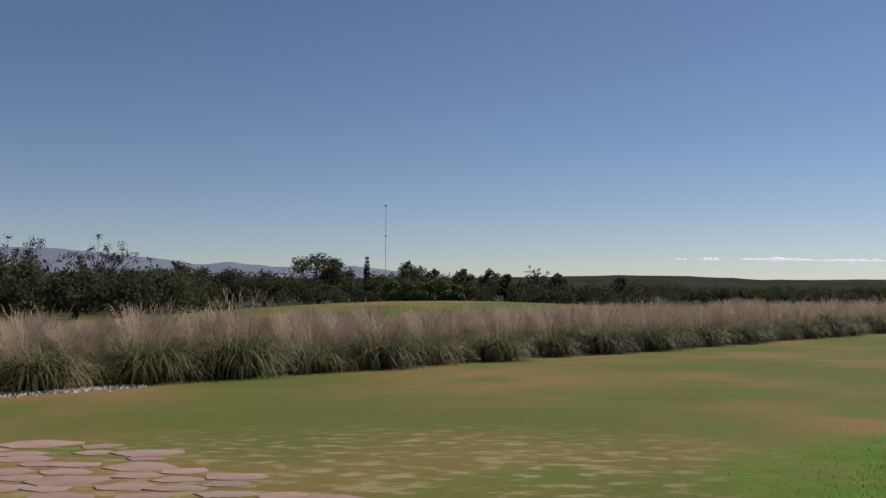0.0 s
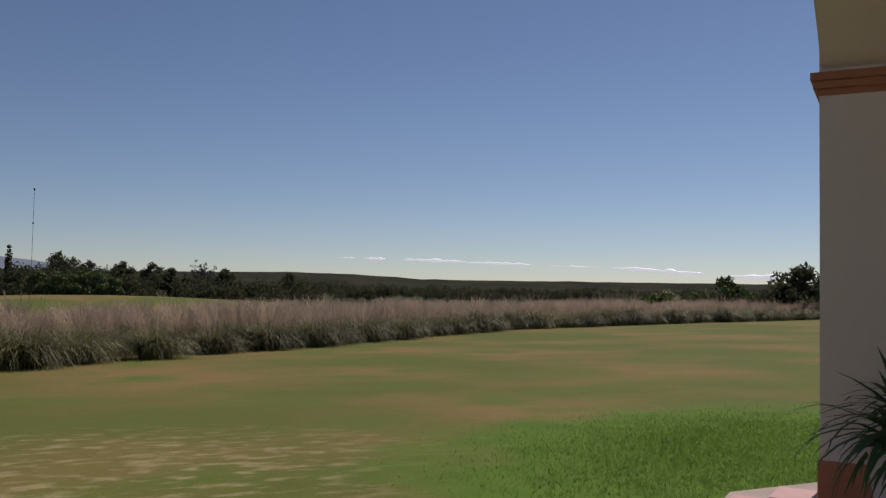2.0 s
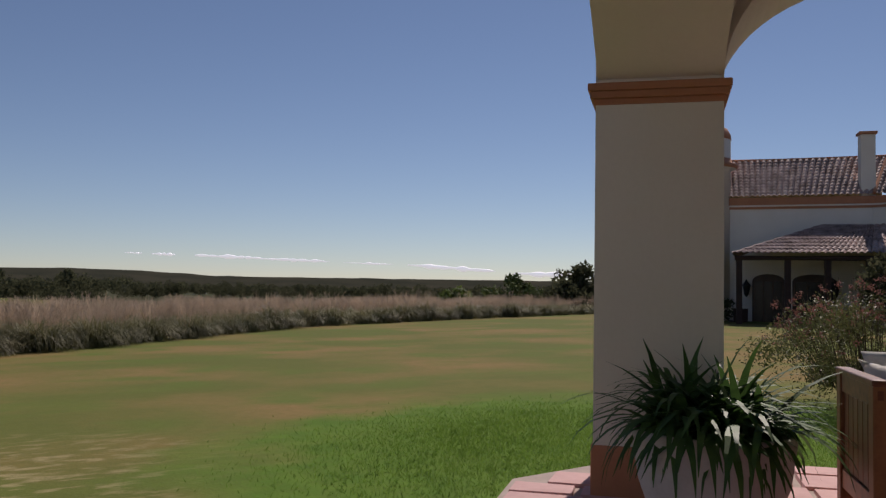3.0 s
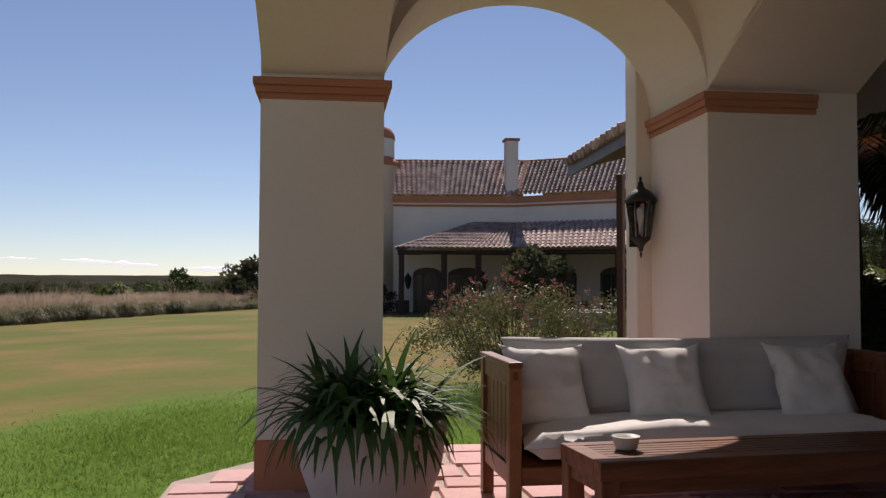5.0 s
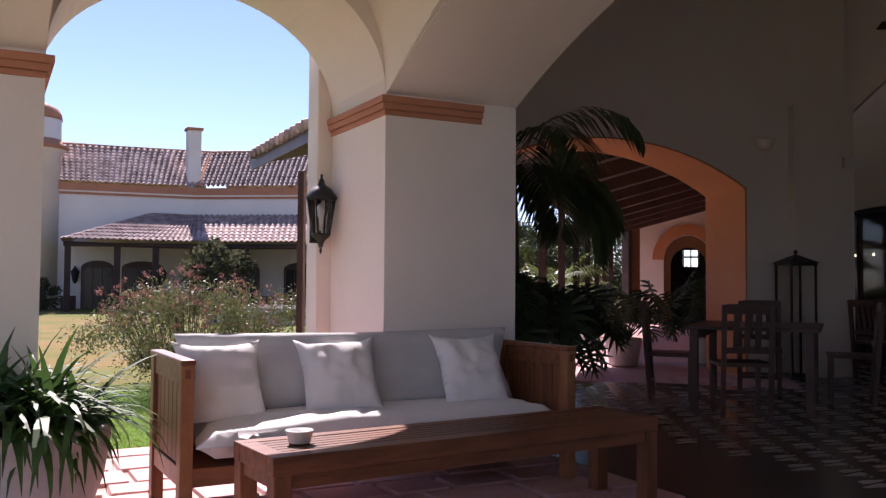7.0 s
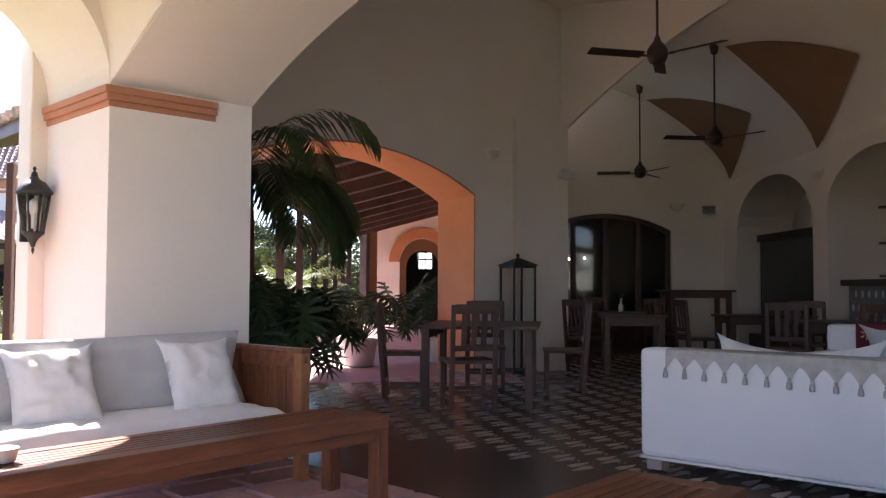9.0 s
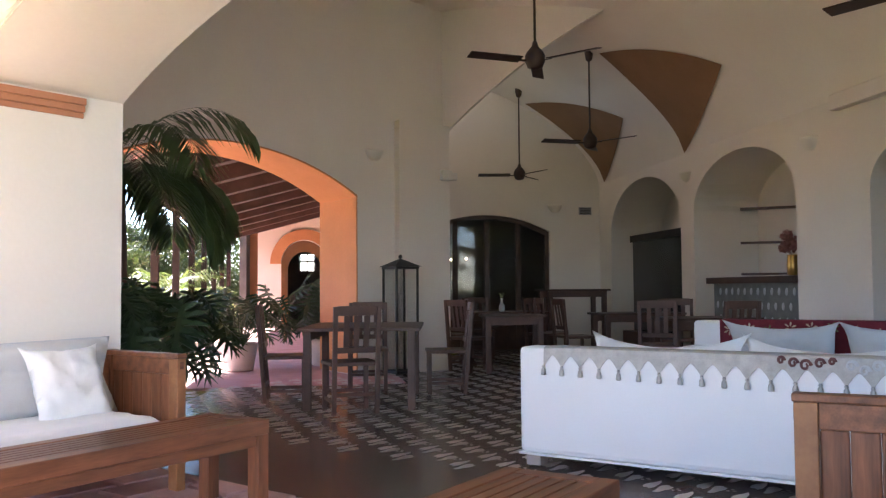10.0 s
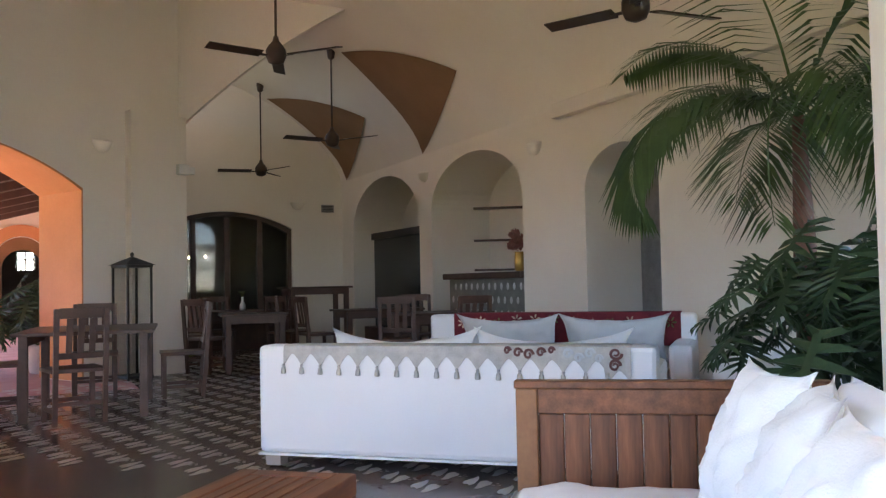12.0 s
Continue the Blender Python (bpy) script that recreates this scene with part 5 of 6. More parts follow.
def philodendron(m, n, height, spread, label, seed, size=0.34):
    """A clump of long-stalked, deeply lobed leaves in a pot."""
    rng = np.random.default_rng(seed)
    p = thing("potted_philodendron", m, label, "potted plant", "philodendrons")
    part("pot", lathe([(0.17, 0), (0.19, 0.01), (0.25, 0.33), (0.26, 0.38), (0.24, 0.385), (0.22, 0.35), (0.08, 0.34)], 24), POT, p, "pale clay pot", True)
    # one lobed leaf outline, cut into fingers on both sides of the midrib
    lv, lf = [], []
    fing = 8
    for sgn in (-1, 1):
        for k in range(fing):
            t = k / (fing - 1)
            x0 = -0.18 + 1.0 * t
            reach = 0.62 * math.sin(math.pi * (0.16 + 0.76 * t)) ** 0.8
            ang = 2.0 - 1.75 * t
            dx, dy = math.cos(ang) * reach, math.sin(ang) * reach * sgn
            w = 0.075
            b = len(lv)
            lv += [(x0 - w * 0.8, 0, 0), (x0 + w * 0.9, 0, 0), (x0 + dx * 0.6 + w * 0.7, dy * 0.6, -0.03), (x0 + dx, dy, -0.13), (x0 + dx * 0.6 - w * 0.6, dy * 0.6, -0.03)]
            lf.append((b, b + 1, b + 2, b + 3, b + 4) if sgn > 0 else (b + 4, b + 3, b + 2, b + 1, b))
    b = len(lv)
    lv += [(0.80, -0.05, 0), (1.08, 0, -0.08), (0.80, 0.05, 0), (-0.2, 0.06, 0.004), (-0.2, -0.06, 0.004)]
    lf += [(b, b + 1, b + 2), (b + 4, b, b + 2, b + 3)]
    me = bpy.data.meshes.new("leaf")
    me.from_pydata(lv, [], lf)
    me.materials.append(PHILO)
    for k in range(n):
        a = rng.random() * math.tau
        r = spread * (0.25 + 0.75 * rng.random() ** 0.7)
        h = 0.36 + (height - 0.36) * (1 - 0.65 * (r / spread) ** 1.5 * rng.random()) * (0.5 + 0.5 * rng.random())
        tip = Vector((r * math.cos(a), r * math.sin(a), h))
        bm = bmesh.new()
        tube(bm, [(0.04 * math.cos(a), 0.04 * math.sin(a), 0.34), tuple(tip * 0.55 + Vector((0, 0, h * 0.28))), tuple(tip)], [0.010, 0.008, 0.006], 5)
        part("stalk", bm, PHILO, p)
        lf_ob = new("leaf", me)
        lf_ob.parent = p
        s = size * (0.7 + 0.6 * rng.random())
        lf_ob.matrix_local = Matrix.Translation(tip) @ pose(0, 0, 0, rng.normal() * 20, 25 + 45 * rng.random(), math.degrees(a) + rng.normal() * 25) @ Matrix.Diagonal((s, s, s, 1))
    return p


philodendron(pose(2.93, -3.84, 0), 56, 1.40, 0.66, "lobed-leaf philodendron in a pot under the palm", 91, 0.27)
philodendron(pose(2.40, -3.75, 0), 50, 1.40, 0.70, "lobed-leaf philodendron in a pot by the hall pillar", 92, 0.34)
philodendron(pose(7.50, 1.40, 0), 64, 1.25, 0.98, "lobed-leaf philodendron in a pot behind the teak sofa", 93, 0.34)
philodendron(pose(8.90, 1.32, 0), 52, 1.20, 0.95, "lobed-leaf philodendron in a pot before the orange arch", 94, 0.32)
philodendron(pose(12.40, 0.42, 0), 40, 1.20, 0.60, "dark leafy plant in a pot at the gallery's mouth", 96, 0.32)
philodendron(pose(12.95, -0.78, 0), 40, 1.30, 0.55, "tall leafy plant in a pot inside the orange arch", 95, 0.32)



def garden_palm(m, n, length, label, seed):
    """A low palm whose many fronds rise from the ground."""
    rng = np.random.default_rng(seed)
    p = thing("garden_palm", m, label, "palm", "garden palms")
    part("trunk", tube(bmesh.new(), [(0, 0, -0.05), (0.02, 0, 0.35), (0, 0.02, 0.75)], [0.09, 0.08, 0.05], 9), PALMTRUNK, p, smooth=True)
    for k in range(n):
        v, f = frond(rng, length * (0.75 + 0.4 * rng.random()), 1.0 + 1.2 * rng.random(), 0.40, 40, 0.45 + 0.95 * rng.random())
        ob = soup("frond", [tuple(q) for q in v], f, BRIGHTLEAF, p)
        ob.matrix_local = pose(0, 0, 0.68, 0, 0, k * 137.5 + rng.normal() * 12)
    return p


# flowering shrub on the lawn
rng = np.random.default_rng(101)
x, y = 8.35, 4.75
sh = thing("flowering_shrub", pose(x, y, ground_z(x, y)) @ Matrix.Diagonal((1.15, 1.15, 1.22, 1)), "loose shrub with fine leaves and reddish flower spikes", "shrub")
cs = [(rng.normal() * 0.42, rng.normal() * 0.55, 0.25 + 0.55 * rng.random()) for _ in range(30)]
from_arrays("foliage", *leaf_cloud(rng, cs, [0.20 + 0.12 * rng.random() for _ in cs], 17000, 0.015, 0.45, 0.2), SHRUBLEAF, sh)
bm = bmesh.new()
fl = []
for k in range(170):
    a, r = rng.random() * math.tau, 0.85 * math.sqrt(rng.random())
    bx, by = r * math.cos(a) * 0.8, r * math.sin(a) * 1.1
    h = 0.80 + 0.36 * rng.random() - 0.30 * (r / 0.85) ** 2
    p0, p1 = (bx * 0.5, by * 0.5, 0.2), (bx + rng.normal() * 0.06, by + rng.normal() * 0.06, h)
    tube(bm, [p0, ((p0[0] + p1[0]) / 2, (p0[1] + p1[1]) / 2, h * 0.6), p1], [0.004, 0.003, 0.0015], 4)
    fl.append(p1)
part("stem", bm, BARK, sh)
v, f = leaf_cloud(rng, [(q[0], q[1], q[2] - 0.06) for q in fl], [0.05] * len(fl), 3800, 0.010, 0.6, 0.1)
from_arrays("blossom", v, f, FLOWERRED, sh, "reddish flower spikes")


# ---- details of the dining wing ----
def hall_thing(name, x, y, z, rz, label, category, group=""):
    return thing(name, HALL @ pose(x, y, z, 0, 0, rz), label, category, group)


# glass door in the end wall; the room behind it is coloured dark for shade
door = hall_thing("door_1", E_X + 0.12, 0, 0, 0, "dark framed arched glass door in the end wall", "door")
tagged(door, kind="structure")
arc = arch_pts(-4.35, -2.0, 2.12, 0.30, 24, True)
inn = [(-3.175 + (a + 3.175) * 0.94, z - 0.07) for a, z in arc]
bm = bmesh.new()
prism(bm, [(-2.0, 0.0), *arc, (-4.35, 0.0), (-4.28, 0.0), *inn[::-1], (-2.07, 0.0)], -0.05, 0.05, "x")
part("door_frame", bm, DARKWOOD, door)
for y in (-3.78, -3.20, -2.62):
    part("mullion", boxed(-0.04, 0.04, y - 0.045, y + 0.045, 0.0, 2.30), DARKWOOD, door)
part("rail", boxed(-0.035, 0.035, -4.27, -2.08, 0.0, 0.55), DARKWOOD, door)
for y0, y1 in ((-4.27, -3.825), (-3.735, -3.245), (-3.155, -2.665), (-2.575, -2.08)):
    part("pane", boxed(-0.004, 0.004, y0, y1, 0.551, 2.22), GLASS, door)
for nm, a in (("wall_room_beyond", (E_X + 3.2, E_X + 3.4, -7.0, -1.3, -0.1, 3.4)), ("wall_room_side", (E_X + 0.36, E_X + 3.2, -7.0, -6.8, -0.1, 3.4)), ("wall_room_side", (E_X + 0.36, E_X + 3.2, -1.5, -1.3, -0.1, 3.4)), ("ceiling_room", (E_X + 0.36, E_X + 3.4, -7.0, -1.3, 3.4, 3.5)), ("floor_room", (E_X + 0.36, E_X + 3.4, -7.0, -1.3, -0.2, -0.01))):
    hall_part(nm, boxed(*a), SHADEROOM, "plastered room surface behind the glass door, shade put in its colour")
for y, z in ((-3.05, 1.72), (-3.38, 1.74)):
    lp = hall_thing("wall_lamp", E_X + 3.12, y, z, 0, "small lit lamp in the room behind the glass", "lamp", "small lamps")
    part("bulb", lathe([(0.005, -0.03), (0.03, 0), (0.005, 0.03)], 10), glow("warm_bulb", (1.0, 0.86, 0.6), 1.2), lp)
    part("bracket", boxed(0.02, 0.08, -0.01, 0.01, -0.01, 0.01), IRON, lp)

# hearth in the first niche
tv = hall_thing("fireplace", 0, F_Y - 0.16, 0, 0, "large black hearth opening in the arched niche", "fireplace")
part("surround", boxed(12.05, 14.15, -0.40, 0.0, 0.0, 1.98, 0.01), BLACK, tv)
part("lintel", boxed(12.05, 14.15, 0.001, 0.05, 1.86, 1.97, 0.006), IRON, tv)
part("screen", boxed(12.2, 14.0, 0.001, 0.012, 0.55, 1.80), BLACK, tv)
part("hearth", boxed(12.05, 14.15, 0.001, 0.20, 0.0, 0.38, 0.01), DARKWOOD, tv)
# shelves and counter in the second niche
cab = hall_thing("niche_counter", 0, F_Y, 0, 0, "dark counter with a patterned tile front in the niche", "counter")
part("worktop", boxed(N2[0] - 0.0 + 0.003, N2[1] - 0.45, -0.60, 0.06, 1.14, 1.22, 0.012), DARKWOOD, cab)
part("front", boxed(N2[0] + 0.003, N2[1] - 0.52, -0.56, -0.02, 0.0, 1.139), TILEGREY, cab)
tl = None
for r in range(3):
    for k in range(12):
        if tl is None:
            bm = lathe([(0.001, 0.0), (0.038, 0.002), (0.034, 0.008), (0.001, 0.010)], 8)
            bmesh.ops.transform(bm, matrix=pose(0, 0, 0, -90, 0, 0) @ Matrix.Diagonal((0.75, 1.25, 1, 1)), verts=bm.verts)
            tl = part("tile", bm, GREYLINEN, cab)
            o = tl
        else:
            o = new("tile", tl.data)
            o.parent = cab
        o.location = (N2[0] + 0.10 + k * 0.158 + (0.079 if r % 2 else 0), -0.019, 1.04 - r * 0.17)
for z in (2.10, 1.66, 1.26):
    sh_ = hall_thing("shelf", 0, 0, z, 0, "thin dark wooden shelf across the niche", "shelf", "niche shelves")
    part("board", prism(bmesh.new(), [(10.03, F_Y - F_T + 0.002), (10.50, -5.50), (10.60, -5.56), (10.15, F_Y - F_T + 0.002)], -0.014, 0.014, "z"), DARKWOOD, sh_)
vs2 = hall_thing("flower_vase", N2[0] + 0.28, F_Y - 0.12, 1.2205, 0, "brass vase with dark pink flowers on the counter", "vase")
part("vase", lathe([(0.05, 0), (0.07, 0.02), (0.075, 0.12), (0.065, 0.22), (0.072, 0.235)], 18), BRASS, vs2, smooth=True)
rng = np.random.default_rng(55)
from_arrays("bouquet", *leaf_cloud(rng, [(0, 0.02, 0.33), (0.11, 0.0, 0.36), (-0.08, 0.03, 0.37), (0.05, 0.05, 0.45), (0.18, 0.0, 0.32)], [0.10, 0.09, 0.09, 0.08, 0.07], 900, 0.022), FLOWERRED, vs2)
# door in the third niche
d3 = hall_thing("door_2", 0, F_Y - 0.70, 0, 0, "grey painted double door at the back of the niche", "door")
tagged(d3, kind="structure")
part("door_leaf", boxed(N3[0] + 0.01, 6.98, -0.05, 0.0, 0.0, 2.40, 0.004), STEEL, d3)
part("door_leaf", boxed(6.995, N3[1] - 0.01, -0.05, 0.0, 0.0, 2.40, 0.004), STEEL, d3)
part("door_handle", tube(bmesh.new(), [(6.93, 0.0, 1.02), (6.93, 0.05, 1.02), (6.93, 0.05, 1.16), (6.93, 0.0, 1.16)], 0.008, 6), IRON, d3)
# plaster sconces and small boxes
def sconce(m):
    s = thing("wall_sconce", m, "white plaster half-bowl wall light", "wall light", "wall sconces")
    bm = bmesh.new()
    n = 12
    rings = []
    for r, z in ((0.03, -0.08), (0.09, -0.05), (0.13, 0.03), (0.135, 0.06)):
        rings.append([bm.verts.new((r * math.cos(math.pi * k / n), r * 0.8 * math.sin(math.pi * k / n), z)) for k in range(n + 1)])
    for a, b in zip(rings, rings[1:]):
        for k in range(n):
            bm.faces.new((a[k], a[k + 1], b[k + 1], b[k]))
    bm.faces.new(rings[0])
    bm.faces.new(rings[-1])
    part("bowl", bm, PLASTER_IN, s, smooth=True)
    return s


for x, z in ((11.62, 2.66), (8.55, 2.62)):
    sconce(HALL @ pose(x, F_Y + 0.001, z))
sconce(HALL @ pose(E_X - 0.001, -4.45, 2.55, 0, 0, 90))
sconce(DW @ pose(1.12, 0.001, 2.88))
sp = thing("loudspeaker", DW @ pose(0.06, 0.061, 2.66), "small white loudspeaker on the free corner", "loudspeaker")
part("body", boxed(-0.08, 0.08, 0.0, 0.14, -0.07, 0.07, 0.012), CERAMIC, sp)
part("bracket", boxed(-0.20, -0.081, 0.02, 0.10, -0.05, 0.05, 0.008), CERAMIC, sp)
vt = hall_thing("wall_vent", E_X - 0.002, -5.02, 2.50, 0, "small grey vent grille high on the end wall", "vent")
part("frame", boxed(-0.015, 0.0, -0.12, 0.12, -0.07, 0.07, 0.003), STEEL, vt)
for k in range(4):
    part("slat", boxed(-0.02, -0.0155, -0.10, 0.10, -0.05 + k * 0.028, -0.036 + k * 0.028), IRON, vt)
# glass lantern cabinet beside the pilaster
lc = thing("lantern_cabinet", DW @ pose(0.90, 0.30, 0), "black iron floor lantern cabinet with glass sides", "lantern", "")
for x in (-0.17, 0.15):
    for y in (-0.17, 0.15):
        part("post", boxed(x, x + 0.025, y, y + 0.025, 0, 1.38, 0.002), IRON, lc)
for z in (0.02, 1.36):
    part("frame", boxed(-0.175, 0.18, -0.175, 0.18, z, z + 0.03, 0.003), IRON, lc)
part("glass", boxed(-0.144, 0.149, -0.160, -0.156, 0.051, 1.359), GLASS, lc)
part("glass", boxed(-0.144, 0.149, 0.160, 0.164, 0.051, 1.359), GLASS, lc)
bm = bmesh.new()
b4 = [bm.verts.new(q) for q in ((-0.20, -0.20, 1.391), (0.205, -0.20, 1.391), (0.205, 0.205, 1.391), (-0.20, 0.205, 1.391))]
tp = bm.verts.new((0, 0, 1.50))
bm.faces.new(b4[::-1])
for k in range(4):
    bm.faces.new((b4[k], b4[(k + 1) % 4], tp))
part("roof", bm, IRON, lc)
part("ring", lathe([(0.01, 1.495), (0.025, 1.51), (0.025, 1.53), (0.008, 1.55)], 10), IRON, lc)

# ---- gallery behind the orange arch (local: x away from the hall, y to its left) ----
GAL = DW @ pose(3.2, -D_T, 0, 0, 0, -90) @ pose(0, 0, 0, 0, 0, -26)


def gal_part(name, bm, mat, label, category="wall", kind="structure"):
    ob = part(name, bm, mat)
    ob.matrix_world = GAL
    return tagged(ob, label, category, kind=kind)


gal_part("floor_gallery", boxed(-1.2, 15.0, -2.6, 1.5, -0.15, -0.011), STONE, "pink stone floor of the sunlit gallery", "floor")
gal_part("wall_gallery", boxed(0.9, 15.0, -2.6, -2.3, -0.1, 4.0), PLASTER, "cream plastered inner wall of the gallery")
bm = bmesh.new()
FAR = (-2.12, -0.74, 1.88, 0.72)
prism(bm, arch_wall(-2.6, -0.06, 4.0, [(*FAR, False)], -0.1), 15.0, 15.4, "x")
gal_part("wall_gallery_end", bm, PLASTER, "cream wall with an arch at the gallery's end")
bm = bmesh.new()
a_o, a_i = arch_pts(FAR[0] - 0.32, FAR[1] + 0.32, FAR[2], FAR[3] + 0.32, 24), arch_pts(*FAR, 24)
prism(bm, a_o + a_i[::-1], 14.92, 15.0 - 0.002, "x")
gal_part("arch_band", bm, ORANGE, "orange painted band round the far arch", "arch band")
# a passage coloured dark for shade past the far arch, with a second arch and a window at its end
bm = bmesh.new()
prism(bm, arch_wall(-3.2, 0.3, 3.2, [(-2.0, -0.90, 1.75, 0.58, False)], -0.1), 17.2, 17.5, "x")
gal_part("wall_passage_arch", bm, ORANGE, "orange plastered wall with a second arch")
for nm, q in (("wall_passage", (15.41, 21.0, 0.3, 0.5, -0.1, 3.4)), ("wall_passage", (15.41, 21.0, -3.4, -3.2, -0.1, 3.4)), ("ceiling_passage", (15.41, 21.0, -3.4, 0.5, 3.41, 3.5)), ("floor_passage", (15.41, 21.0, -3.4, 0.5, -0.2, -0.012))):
    gal_part(nm, boxed(*q), SHADEROOM, "plastered passage surface past the gallery, shade put in its colour", nm.split("_")[0])
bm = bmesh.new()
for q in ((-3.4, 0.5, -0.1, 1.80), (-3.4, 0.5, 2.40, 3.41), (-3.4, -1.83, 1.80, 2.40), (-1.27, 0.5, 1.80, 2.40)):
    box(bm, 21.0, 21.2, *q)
gal_part("wall_passage_end", bm, SHADEROOM, "end wall of the passage with a small window, shade put in its colour")
win = thing("window_1", GAL @ pose(21.1, -1.55, 2.1), "small dark framed window with four panes", "window", kind="structure")
for y in (-0.255, 0.0, 0.255):
    part("mullion", boxed(-0.03, 0.03, y - 0.022, y + 0.022, -0.299, 0.299), DARKWOOD, win)
part("mullion", boxed(-0.031, 0.031, -0.232, 0.232, 0.02, 0.08), DARKWOOD, win)
# lean-to ceiling: pink boards on dark rafters, falling towards the garden
slope = math.degrees(math.atan2(0.266, 1.0))
roof = GAL @ pose(0.0, -2.3, 3.44, -slope, 0, 0)
ob = part("ceiling_gallery", boxed(0.35, 15.0, 0.0, 3.3, 0.24, 0.28), PINKWALL)
ob.matrix_world = roof
tagged(ob, "pink-red boarded ceiling of the gallery", "ceiling", kind="structure")
ob = part("roof_gallery", boxed(0.35, 15.0, 0.0, 3.45, 0.285, 0.37), ROOFTILE)
ob.matrix_world = roof
tagged(ob, "tiled lean-to roof of the gallery", "roof", kind="structure")
for k in range(9):
    r = thing("rafter", roof @ pose(0.7 + k * 1.7, 0, 0), "dark wooden rafter under the gallery roof", "rafter", "gallery rafters")
    part("beam", boxed(-0.13, 0.13, 0.02, 3.3, -0.08, 0.239, 0.006), BEAM, r)
for k in range(7):
    pst = thing("gallery_post", GAL @ pose(1.6 + k * 2.1, 0.72, 0), "slim dark wooden post of the gallery", "post", "gallery posts")
    part("post", boxed(-0.055, 0.055, -0.055, 0.055, 0, 2.42, 0.006), BEAM, pst)
    part("foot", boxed(-0.09, 0.09, -0.09, 0.09, 0, 0.10, 0.006), BASIN, pst)
bmx = thing("gallery_beam", GAL @ pose(0, 0.72, 2.421), "dark wooden beam along the gallery posts", "beam")
part("beam", boxed(0.6, 15.0, -0.07, 0.07, 0, 0.14, 0.006), BEAM, bmx)
rng = np.random.default_rng(66)
for k, (gx, gy, h, w) in enumerate(((3.4, 2.9, 2.9, 1.9), (5.8, 3.6, 3.1, 2.2), (8.6, 4.2, 3.2, 2.4), (11.6, 4.4, 3.3, 2.6), (15.0, 4.2, 3.3, 2.8), (18.5, 3.4, 3.4, 3.0), (21.5, 2.4, 3.6, 3.2), (26.0, 2.0, 4.2, 4.4))):
    b = thing("garden_bush", GAL @ pose(gx, gy, -0.05), "dense dark green garden bush outside the gallery", "bush", "garden bushes")
    cs = [(rng.normal() * w * 0.25, rng.normal() * w * 0.25, h * (0.2 + 0.7 * rng.random())) for _ in range(22)]
    from_arrays("foliage", *leaf_cloud(rng, cs, [w * (0.15 + 0.1 * rng.random()) for _ in cs], 12000, 0.06, 0.45, 0.3), GARDENLEAF, b)
    part("stem", tube(bmesh.new(), [(0, 0, 0), (0.05, 0, h * 0.3), (0, 0.04, h * 0.7)], [0.05, 0.04, 0.02], 6), BARK, b)

for gx, gy, n, ln in ((5.6, 1.18, 16, 1.35), (7.6, 1.42, 16, 1.5), (4.2, 1.75, 14, 1.2), (10.5, 1.7, 14, 1.5)):
    garden_palm(GAL @ pose(gx, gy, -0.03, 0, 0, gx * 50), n, ln, "sunlit yellow-green palm at the edge of the gallery", int(gx * 10))

# ---- wall lantern by the arcade ----
ln_ = thing("wall_lantern", WING @ pose(2.065, A_OUT, 1.58, 0, 0, 90), "black iron wall lantern with glass panes", "lantern")
hx = -0.115                                              # stands out from the buttress
part("wall_plate", boxed(-0.02, 0.0, -0.045, 0.045, -0.20, 0.10, 0.004), IRON, ln_)
part("arm", tube(bmesh.new(), [(-0.015, 0, -0.16), (-0.10, 0, -0.22), (hx, 0, -0.20)], 0.010, 7), IRON, ln_)
for k in range(6):
    a0 = k * math.tau / 6 + 0.3
    part("bar", tube(bmesh.new(), [(hx + 0.060 * math.cos(a0), 0.060 * math.sin(a0), -0.14), (hx + 0.095 * math.cos(a0), 0.095 * math.sin(a0), 0.10)], 0.006, 5), IRON, ln_)
    a1 = a0 + math.tau / 6
    q = [(hx + r * math.cos(a), r * math.sin(a), z) for r, z, a in ((0.058, -0.138, a0), (0.058, -0.138, a1), (0.092, 0.098, a1), (0.092, 0.098, a0))]
    part("pane", (lambda bm: (bm.faces.new([bm.verts.new(c) for c in q]), bm)[1])(bmesh.new()), GLASS, ln_)
for name_, prof in (("bottom", [(0.012, -0.235), (0.02, -0.20), (0.035, -0.18), (0.068, -0.15), (0.066, -0.138)]), ("roof", [(0.112, 0.10), (0.108, 0.115), (0.07, 0.17), (0.03, 0.195), (0.022, 0.21)]), ("finial", [(0.006, 0.205), (0.022, 0.215), (0.016, 0.235), (0.006, 0.245), (0.012, 0.26), (0.002, 0.275)]), ("tip", [(0.002, -0.28), (0.010, -0.255), (0.006, -0.237)])):
    bm = lathe(prof, 12)
    bmesh.ops.translate(bm, vec=(hx, 0, 0), verts=bm.verts)
    part(name_, bm, IRON, ln_, smooth=True)
bm = lathe([(0.012, -0.12), (0.014, -0.04), (0.028, 0.0), (0.024, 0.05), (0.004, 0.07)], 10)
bmesh.ops.translate(bm, vec=(hx, 0, 0), verts=bm.verts)
part("bulb", bm, CERAMIC, ln_, "frosted white bulb", True)


